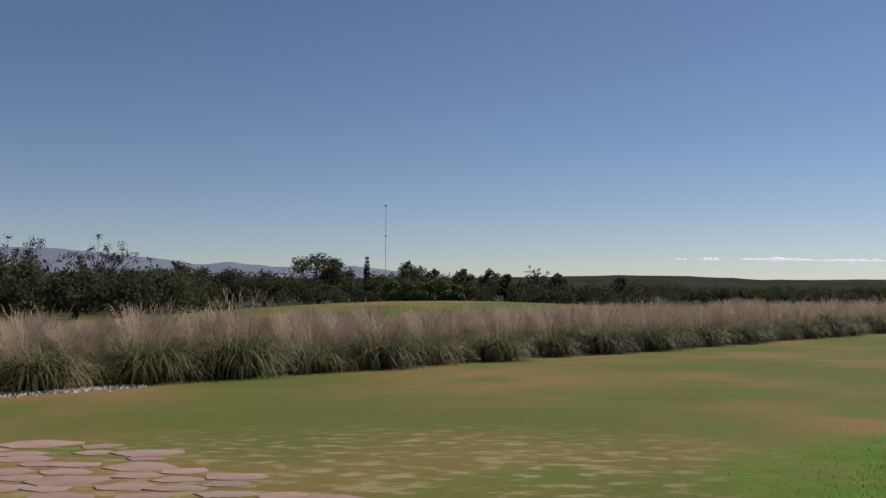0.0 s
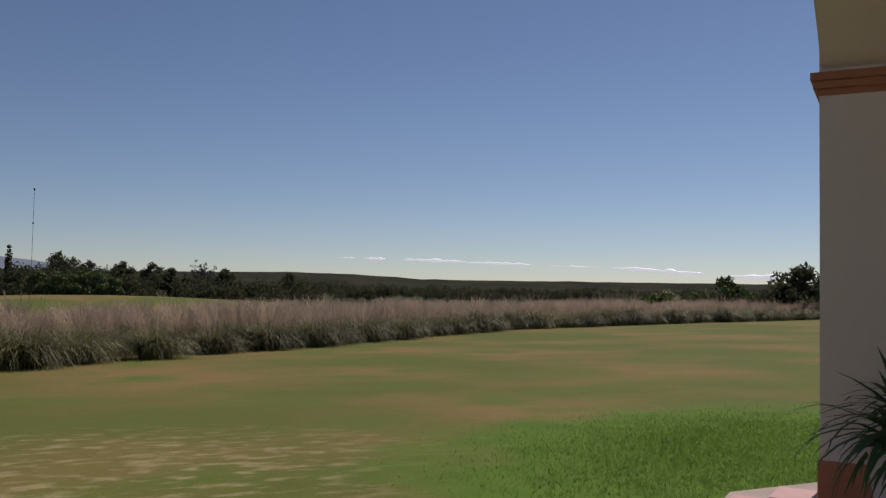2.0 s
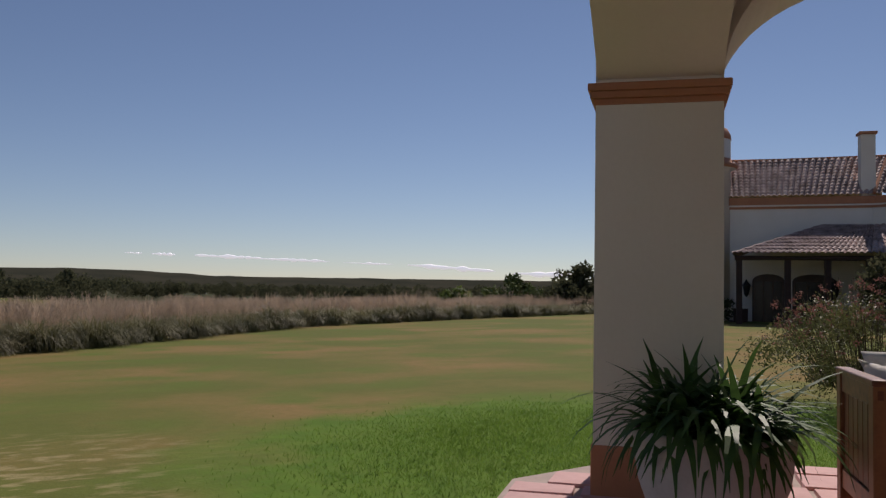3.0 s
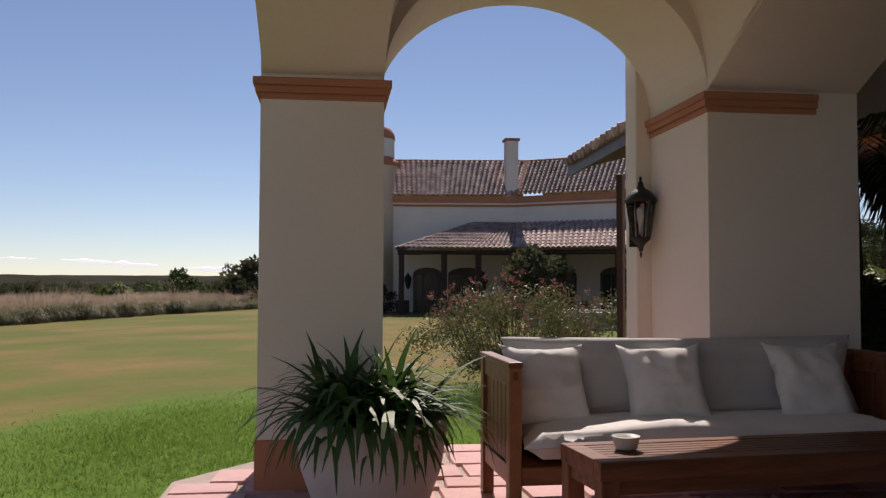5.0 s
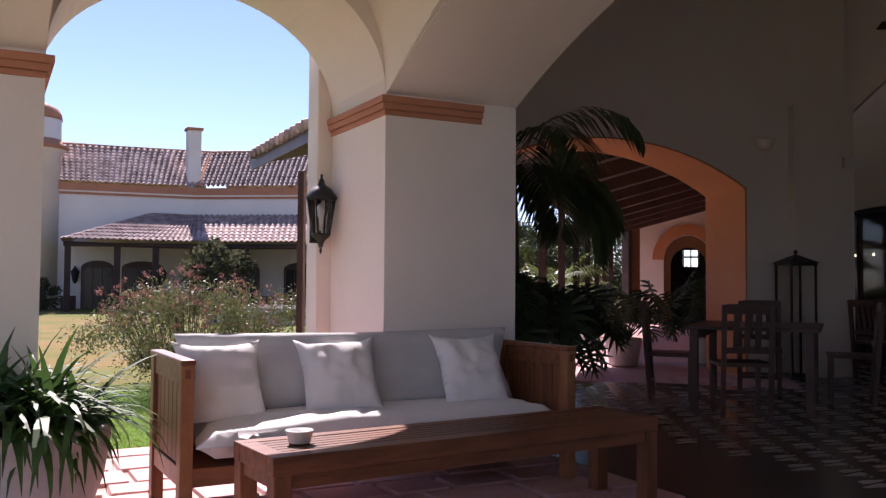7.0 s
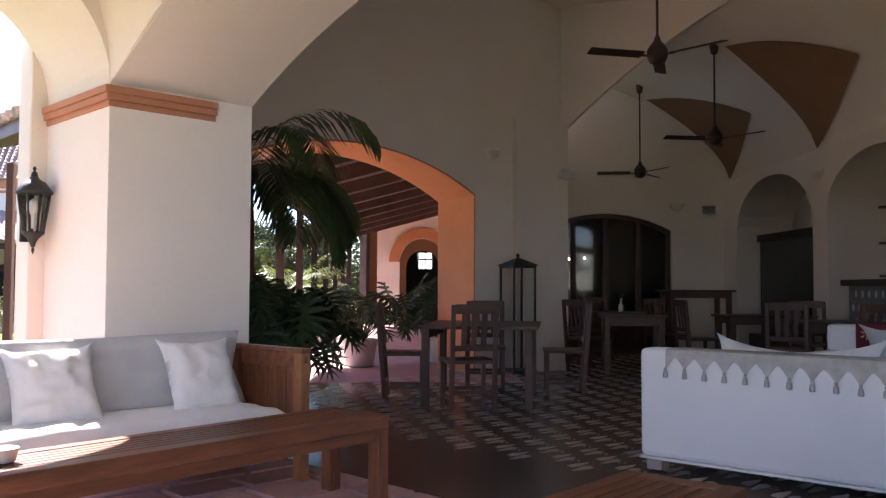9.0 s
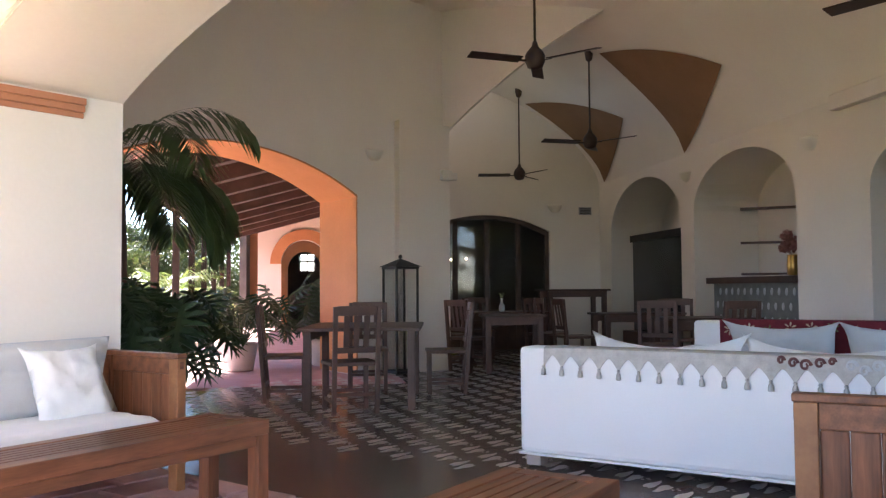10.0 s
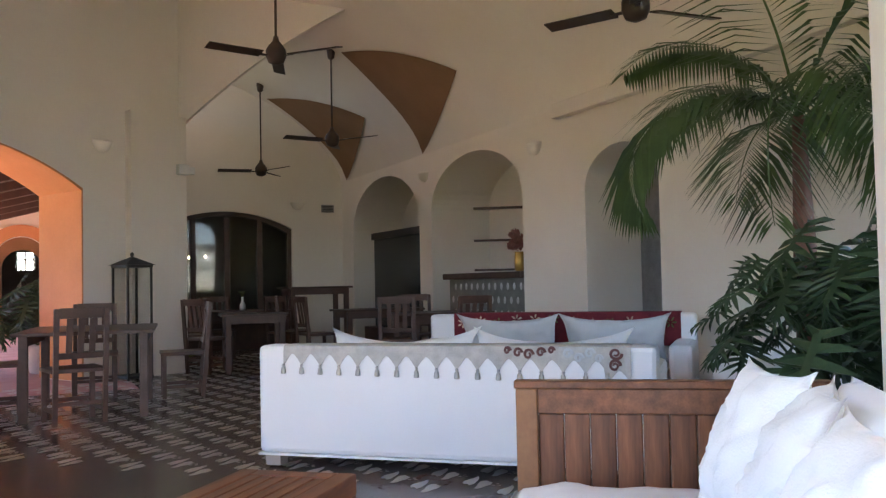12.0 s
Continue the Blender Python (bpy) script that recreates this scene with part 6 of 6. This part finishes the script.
# ---- roofs of clay tiles ----
def tile_roof(bm, p00, p10, p01, p11, pitch=0.24, wave=0.045, courses=10):
    """Rows of half-round tiles between eave p00-p10 and ridge p01-p11, with a step at each course."""
    p00, p10, p01, p11 = map(Vector, (p00, p10, p01, p11))
    n = max(2, int((p10 - p00).length / pitch))
    per = 6
    up = ((p10 - p00).cross(p01 - p00)).normalized()
    if up.z < 0:
        up = -up
    rows = []
    for c in range(courses):
        for e_ in (0, 1):
            t = (c + e_ * 0.999) / courses
            a, b = p00.lerp(p01, t), p10.lerp(p11, t)
            lift = 0.03 * (1 - e_)
            rows.append([bm.verts.new(a.lerp(b, i / (n * per)) + up * (wave * abs(math.sin(math.pi * i / per)) * 1.0 + lift)) for i in range(n * per + 1)])
    for s, q in zip(rows, rows[1:]):
        for i in range(n * per):
            bm.faces.new((s[i], s[i + 1], q[i + 1], q[i]))
    return bm


# ---- the far house (local to WING) ----
house = thing("house", WING, "long white house with tiled roofs and a verandah", "house")
HL, HJ, HR = (2.2, 39.9), (8.3, 39.3), (19.0, 32.0)
gz = -0.42


def wall_seg(name, a, b, z0, z1, mat, out_=0.0, thick=0.4):
    a, b = Vector((*a, 0)), Vector((*b, 0))
    d = (b - a).normalized()
    nrm = Vector((d.y, -d.x, 0))
    bm = bmesh.new()
    pts = [a + nrm * out_, b + nrm * out_, b - nrm * thick, a - nrm * thick]
    prism(bm, [(p.x, p.y) for p in pts], z0, z1, "z")
    return part(name, bm, mat, house)


for a, b in ((HL, HJ), (HJ, HR)):
    wall_seg("wall", a, b, gz, 4.80, PLASTER)
    wall_seg("band", a, b, 4.80, 4.90, TERRACOTTA, 0.05)
    wall_seg("band", a, b, 4.901, 4.97, PLASTER, 0.08)
    wall_seg("band", a, b, 4.971, 5.28, TERRACOTTA, 0.12)
bm = bmesh.new()
tile_roof(bm, (2.6, 39.7, 5.30), (8.3, 39.1, 5.30), (2.6, 41.9, 7.17), (9.3, 41.2, 7.17), 0.22, 0.085, 12)
part("roof", bm, ROOFTILE, house, "weathered clay tile roof")
bm = bmesh.new()
tile_roof(bm, (8.3, 39.1, 5.30), (19.0, 31.8, 5.30), (9.3, 41.2, 7.17), (20.6, 33.6, 7.17), 0.22, 0.085, 12)
part("roof", bm, ROOFTILE, house, "weathered clay tile roof")
for p, q in (((2.6, 41.9), (9.3, 41.2)), ((9.3, 41.2), (20.6, 33.6))):
    dx, dy = q[0] - p[0], q[1] - p[1]
    k = 3.2 / math.hypot(dx, dy)
    bm = bmesh.new()
    bm.faces.new([bm.verts.new(c) for c in ((*p, 7.16), (*q, 7.16), (q[0] - dy * k, q[1] + dx * k, 5.0), (p[0] - dy * k, p[1] + dx * k, 5.0))])
    part("back_roof", bm, ROOFTILE, house)
part("ridge", tube(bmesh.new(), [(2.6, 41.9, 7.20), (9.3, 41.2, 7.20), (20.6, 33.6, 7.20)], 0.09, 8), TERRACOTTA, house)
part("valley", tube(bmesh.new(), [(8.3, 39.05, 5.38), (8.8, 40.15, 6.30), (9.3, 41.2, 7.22)], 0.08, 6), TERRACOTTA, house)
chim = part("chimney", boxed(7.85, 8.42, 39.3, 39.9, 5.2, 7.88, 0.02), PLASTER, house, "white plastered chimney")
part("cap", boxed(7.78, 8.49, 39.23, 39.97, 7.881, 8.0, 0.02), TERRACOTTA, chim)
# drum with a dome at the end
bm = lathe([(1.0, gz), (1.0, 6.55), (1.22, 6.6), (1.28, 6.75), (1.05, 6.85), (1.0, 7.0), (1.0, 8.0), (0.85, 8.35), (0.35, 8.6)], 28)
bmesh.ops.translate(bm, vec=(1.75, 40.2, 0), verts=bm.verts)
dr = part("turret", bm, PLASTER, house, "round turret with a terracotta dome", True)
bm = lathe([(1.25, 6.62), (1.31, 6.75), (1.08, 6.87), (1.02, 7.05)], 28)
bmesh.ops.translate(bm, vec=(1.75, 40.2, 0), verts=bm.verts)
part("ring", bm, TERRACOTTA, dr, smooth=True)
bm = lathe([(1.03, 7.9), (1.0, 8.12), (0.86, 8.38), (0.35, 8.62)], 28)
bmesh.ops.translate(bm, vec=(1.75, 40.2, 0), verts=bm.verts)
part("dome", bm, TERRACOTTA, dr, smooth=True)
# verandah: lean-to roofs, posts, dark openings
bm = bmesh.new()
tile_roof(bm, (2.48, 35.5, 2.67), (7.32, 35.0, 2.67), (6.4, 39.4, 4.05), (8.3, 39.2, 4.05), 0.22, 0.075, 9)
part("verandah_roof", bm, ROOFTILE, house)
bm = bmesh.new()
tile_roof(bm, (7.32, 35.0, 2.67), (16.6, 28.7, 2.67), (8.3, 39.2, 4.05), (19.0, 31.9, 4.05), 0.22, 0.075, 9)
part("verandah_roof", bm, ROOFTILE, house)
bm = bmesh.new()
tile_roof(bm, (2.9, 39.6, 2.67), (2.48, 35.5, 2.67), (6.4, 39.45, 4.05), (6.4, 39.4, 4.05), 0.22, 0.075, 9)
part("verandah_roof", bm, ROOFTILE, house)
part("eave_beam", tube(bmesh.new(), [(2.58, 35.6, 2.52), (7.32, 35.15, 2.52), (16.6, 28.9, 2.52)], 0.10, 6), BEAM, house)
for x, y in ((2.75, 35.7), (4.5, 35.55), (5.9, 35.4), (7.32, 35.3), (9.1, 34.1), (11.0, 32.8), (13.1, 31.4)):
    part("verandah_post", boxed(x - 0.11, x + 0.11, y - 0.11, y + 0.11, gz, 2.47, 0.01), BEAM, house)
dv = (Vector((*HR, 0)) - Vector((*HJ, 0))).normalized()
for s0, s1, seg in ((3.6, 4.9, 0), (5.2, 6.9, 0), (0.3, 2.9, 1), (4.0, 5.4, 1), (6.6, 8.2, 1)):
    if seg == 0:
        m = Matrix.Translation((0, 39.9 - (s0 - 2.2) * 0.098, 0)) @ pose(0, 0, 0, 0, 0, -5.6)
        d0, d1 = s0, s1
    else:
        m = Matrix.Translation((HJ[0], HJ[1], 0)) @ pose(0, 0, 0, 0, 0, math.degrees(math.atan2(dv.y, dv.x)))
        d0, d1 = s0, s1
    w_ = new("window")
    w_.parent = house
    w_.matrix_local = m if seg else Matrix.Translation((d0, 39.9 - (d0 - 2.2) * 0.0984, 0)) @ pose(0, 0, 0, 0, 0, -5.6)
    b0, b1 = (d0, d1) if seg else (0.0, d1 - d0)
    part("frame", prism(bmesh.new(), [(b0, gz), (b0, 1.7), *arch_pts(b0, b1, 1.7, 0.3, 10)[::-1], (b1, 1.7), (b1, gz)], -0.06, -0.005), DARKWOOD, w_)
    n_ = 3
    for k in range(n_):
        c0 = b0 + 0.08 + (b1 - b0 - 0.16) * k / n_
        part("pane", boxed(c0 + 0.03, c0 + (b1 - b0 - 0.16) / n_ - 0.03, -0.075, -0.062, gz + 0.25, 1.68), BLACK, w_)
for x, y in ((3.35, 39.6), (6.85, 39.25)):
    l_ = new("wall_lantern")
    l_.parent = house
    l_.location = (x, y, 1.35)
    bm = lathe([(0.02, -0.35), (0.10, -0.22), (0.16, 0.12), (0.20, 0.14), (0.06, 0.32), (0.01, 0.42)], 8)
    part("body", bm, IRON, l_)
for x, y in ((2.9, 38.2), (5.2, 38.0), (7.0, 37.8), (10.5, 36.3), (12.6, 34.8)):
    t_ = thing("verandah_chair", WING @ pose(x, y, gz, 0, 0, random.Random(int(x * 10)).uniform(0, 360)), "dark wooden chair on the far verandah", "chair", "verandah chairs")
    part("seat", boxed(-0.3, 0.3, -0.3, 0.3, 0.35, 0.45, 0.01), DARKWOOD, t_)
    part("backrest", boxed(-0.3, 0.3, 0.25, 0.31, 0.451, 0.95, 0.01), DARKWOOD, t_)
    for px in (-0.28, 0.22):
        for py in (-0.28, 0.22):
            part("leg", boxed(px, px + 0.06, py, py + 0.06, 0, 0.349), DARKWOOD, t_)
ob = wing_part("floor_verandah", prism(bmesh.new(), [(1.0, 35.2), (7.3, 34.7), (16.6, 28.4), (19, 32), (8.3, 39.3), (1.0, 40)], gz - 0.3, gz + 0.02, "z"), TILEBASE, "stone floor of the far verandah", "floor")
# tree and climber before the verandah
w = WING @ Vector((7.75, 33.4, 0))
tree("small_tree", w.x, w.y, 3.0 - ground_z(w.x, w.y), 2.6, TREELEAF, "small dark tree before the far verandah", 120, trunk=0.2, count=2200, kind_leaf=0.09)
w = WING @ Vector((1.9, 37.6, 0))
tree("small_tree", w.x, w.y, 1.3 - ground_z(w.x, w.y), 1.6, TREELEAF, "low dark bush at the corner of the house", 121, trunk=0.05, count=1200, kind_leaf=0.08)
# round stone basin on the lawn
w = WING @ Vector((7.3, 24.6, 0))
bs = thing("fountain_basin", pose(w.x, w.y, ground_z(w.x, w.y) - 0.03), "round pale stone basin on the lawn", "basin")
part("rim", lathe([(1.75, 0), (1.75, 0.36), (1.85, 0.38), (1.85, 0.50), (1.50, 0.50), (1.50, 0.40), (1.55, 0.38), (1.55, 0.1)], 40), BASIN, bs)
# roof end and post beyond the buttress
er = thing("porch_roof", Matrix(), "tiled eave of the side porch with a dark post", "porch roof")
lo, hi = Vector((10.62, 5.19, 2.75)), Vector((8.50, 3.46, 2.75))
lo_in, hi_in = lo + Vector((1.50, -1.83, 0.62)), hi + Vector((0.12, -0.15, 0.05))
away = Vector((1.50, -1.83, 0.62))
bm = bmesh.new()
tile_roof(bm, hi, lo, hi_in, lo_in, 0.22, 0.05, 7)
part("tiles", bm, ROOFTILE, er)
for nm, z0, z1, f0, f1, mt in (("fascia", -0.16, -0.012, 0.0, 0.03, CHAIRWOOD), ("soffit", -0.10, -0.03, 0.031, 1.0, BEAM)):
    bm = bmesh.new()
    q = [hi.lerp(hi_in, f0), lo.lerp(lo_in, f0), lo.lerp(lo_in, f1), hi.lerp(hi_in, f1)]
    tv_ = [bm.verts.new(c + Vector((0, 0, z1))) for c in q]
    bv = [bm.verts.new(c + Vector((0, 0, z0))) for c in q]
    bm.faces.new(tv_)
    bm.faces.new(bv[::-1])
    for k in range(4):
        bm.faces.new((tv_[k], tv_[(k + 1) % 4], bv[(k + 1) % 4], bv[k]))
    part(nm, bm, mt, er)
side = (lo - hi).normalized()
n_end = int((lo - hi).length / 0.22)
for k in range(n_end):
    c = hi + side * (0.11 + 0.22 * k)
    part("end_tile", tube(bmesh.new(), [c - away * 0.03 + Vector((0, 0, 0.03)), c + away * 0.12 + Vector((0, 0, 0.045))], 0.06, 8), ROOFTILE, er)
pp = WING @ Vector((P2[0] - 0.115, A_OUT + 0.30, 0))
part("post", boxed(pp.x - 0.025, pp.x + 0.025, pp.y - 0.025, pp.y + 0.025, -0.1, 1.92, 0.006), BEAM, er)

# ---- paving ----
def stone_piece(parent, pts, z, name="stone", h=0.022, mat=STONE):
    bm = bmesh.new()
    c = sum((Vector((*p, 0)) for p in pts), Vector()) / len(pts)
    low = [bm.verts.new((p[0] - c.x, p[1] - c.y, 0)) for p in pts]
    top = [bm.verts.new(((p[0] - c.x) * 0.97, (p[1] - c.y) * 0.97, h)) for p in pts]
    n = len(pts)
    bm.faces.new(top)
    for k in range(n):
        bm.faces.new((low[k], low[(k + 1) % n], top[(k + 1) % n], top[k]))
    ob = part(name, bm, mat, parent)
    ob.location = (c.x, c.y, z)
    return ob


pav = new("pavement_terrace")
pav.matrix_world = WING
tagged(pav, "pink flagstone paving of the terrace", "paving", kind="structure")
rnd = random.Random(21)
v0 = A_OUT + 0.35
while v0 > -1.2:
    hgt = rnd.uniform(0.26, 0.44)
    u0 = -0.88 + max(0.0, v0 - 5.25) * 0.74
    while u0 < 3.30:
        wd = rnd.uniform(0.28, 0.62)
        u1 = min(3.33, u0 + wd)
        if u1 - u0 > 0.08:
            g_ = 0.011
            j = lambda: rnd.uniform(-0.018, 0.018)
            pts = [(u0 + g_ + abs(j()), v0 - hgt + g_ + abs(j())), ((u0 + u1) / 2, v0 - hgt + g_ + abs(j()) * 0.5), (u1 - g_ - abs(j()), v0 - hgt + g_ + abs(j())), (u1 - g_ - abs(j()), v0 - g_ - abs(j())), (u0 + g_ + abs(j()), v0 - g_ - abs(j()))]
            stone_piece(pav, pts, -0.0225)
        u0 = u1
    v0 -= hgt

# stepping stones in the lawn
path = new("pavement_steps")
tagged(path, "pink stepping stones set loosely in the lawn", "stepping stones", kind="structure")
rnd = random.Random(8)
placed = []
for k in range(4000):
    x, y = rnd.uniform(-5.2, -0.3), rnd.uniform(3.2, 8.2)
    edge = 7.55 + 0.98 * (x + 3.1) * (-1.0 if x > -3.1 else 0.15) + 0.25 * noise.noise((x * 1.3, 2.0, 0.5))
    if y > edge or y < edge - 3.6:
        continue
    r = rnd.uniform(0.12, 0.40)
    if all(math.hypot((x - a) * 0.72, y - b) > (r + c) * 0.72 for a, b, c in placed) and len(placed) < 150:
        placed.append((x, y, r))
        n = rnd.randint(5, 8)
        a0 = rnd.random() * 6
        st = rnd.uniform(1.1, 1.6)
        pts = []
        for i in range(n):
            a = a0 + (i + rnd.uniform(-0.25, 0.25)) * math.tau / n
            rr = r * rnd.uniform(0.78, 1.12)
            pts.append((x + rr * math.cos(a) * st, y + rr * math.sin(a) * 0.78))
        stone_piece(path, pts, ground_z(x, y) - 0.013, "stone", 0.018, PATHSTONE)

# ---- motifs of the cement tiles ----
def motif_mesh():
    """Two pale leaf shapes side by side, the motif of one tile."""
    verts, faces = [], []
    for oy in (-0.040, 0.040):
        b = len(verts)
        n = 12
        for k in range(n):
            a = k * math.tau / n
            r = 1 + 0.22 * math.sin(3 * a + 0.6 + oy * 40) + 0.10 * math.cos(5 * a)
            verts.append((0.098 * r * math.cos(a) + oy * 0.7, oy * 1.1 + 0.036 * r * math.sin(a), 0))
        faces.append(tuple(range(b, b + n)))
    for ox, oy in ((0.13, 0.11), (0.16, 0.13), (0.12, 0.145)):
        b = len(verts)
        for k in range(5):
            verts.append((ox + 0.014 * math.cos(k * 1.257), oy + 0.012 * math.sin(k * 1.257), 0))
        faces.append(tuple(range(b, b + 5)))
    return verts, faces


mv, mf = motif_mesh()
mm = bpy.data.meshes.new("tile_motif")
mm.from_pydata(mv, [], mf)
mm.materials.append(TILEMOTIF)
flo = bpy.data.objects["floor_hall"]
rest_v, rest_f, made = [], [], 0
P_ = 0.31
for i in range(46):
    for j in range(52):
        u, v = 4.52 + i * P_ + (P_ / 2 if j % 2 else 0), -4.6 + j * P_ * 0.80
        w = WING @ Vector((u, v, 0))
        h = HALL.inverted() @ w
        dl = DW.inverted() @ w
        if h.y < F_Y or h.x > E_X or dl.y < 0 and dl.x > -0.1 or w.y > 3.0:
            continue
        if made < 300 and u < 8.2 and 0.4 < v < 6.6:
            o = new("tile_motif", mm)
            o.parent = flo
            o.location = (u, v, -0.0095)
            made += 1
        else:
            b = len(rest_v)
            rest_v += [(u + a, v + c, -0.0095) for a, c, _ in mv]
            rest_f += [tuple(b + q for q in f) for f in mf]
ob = soup("tile_motifs", rest_v, rest_f, TILEMOTIF, flo)
tagged(ob, kind="stuff")
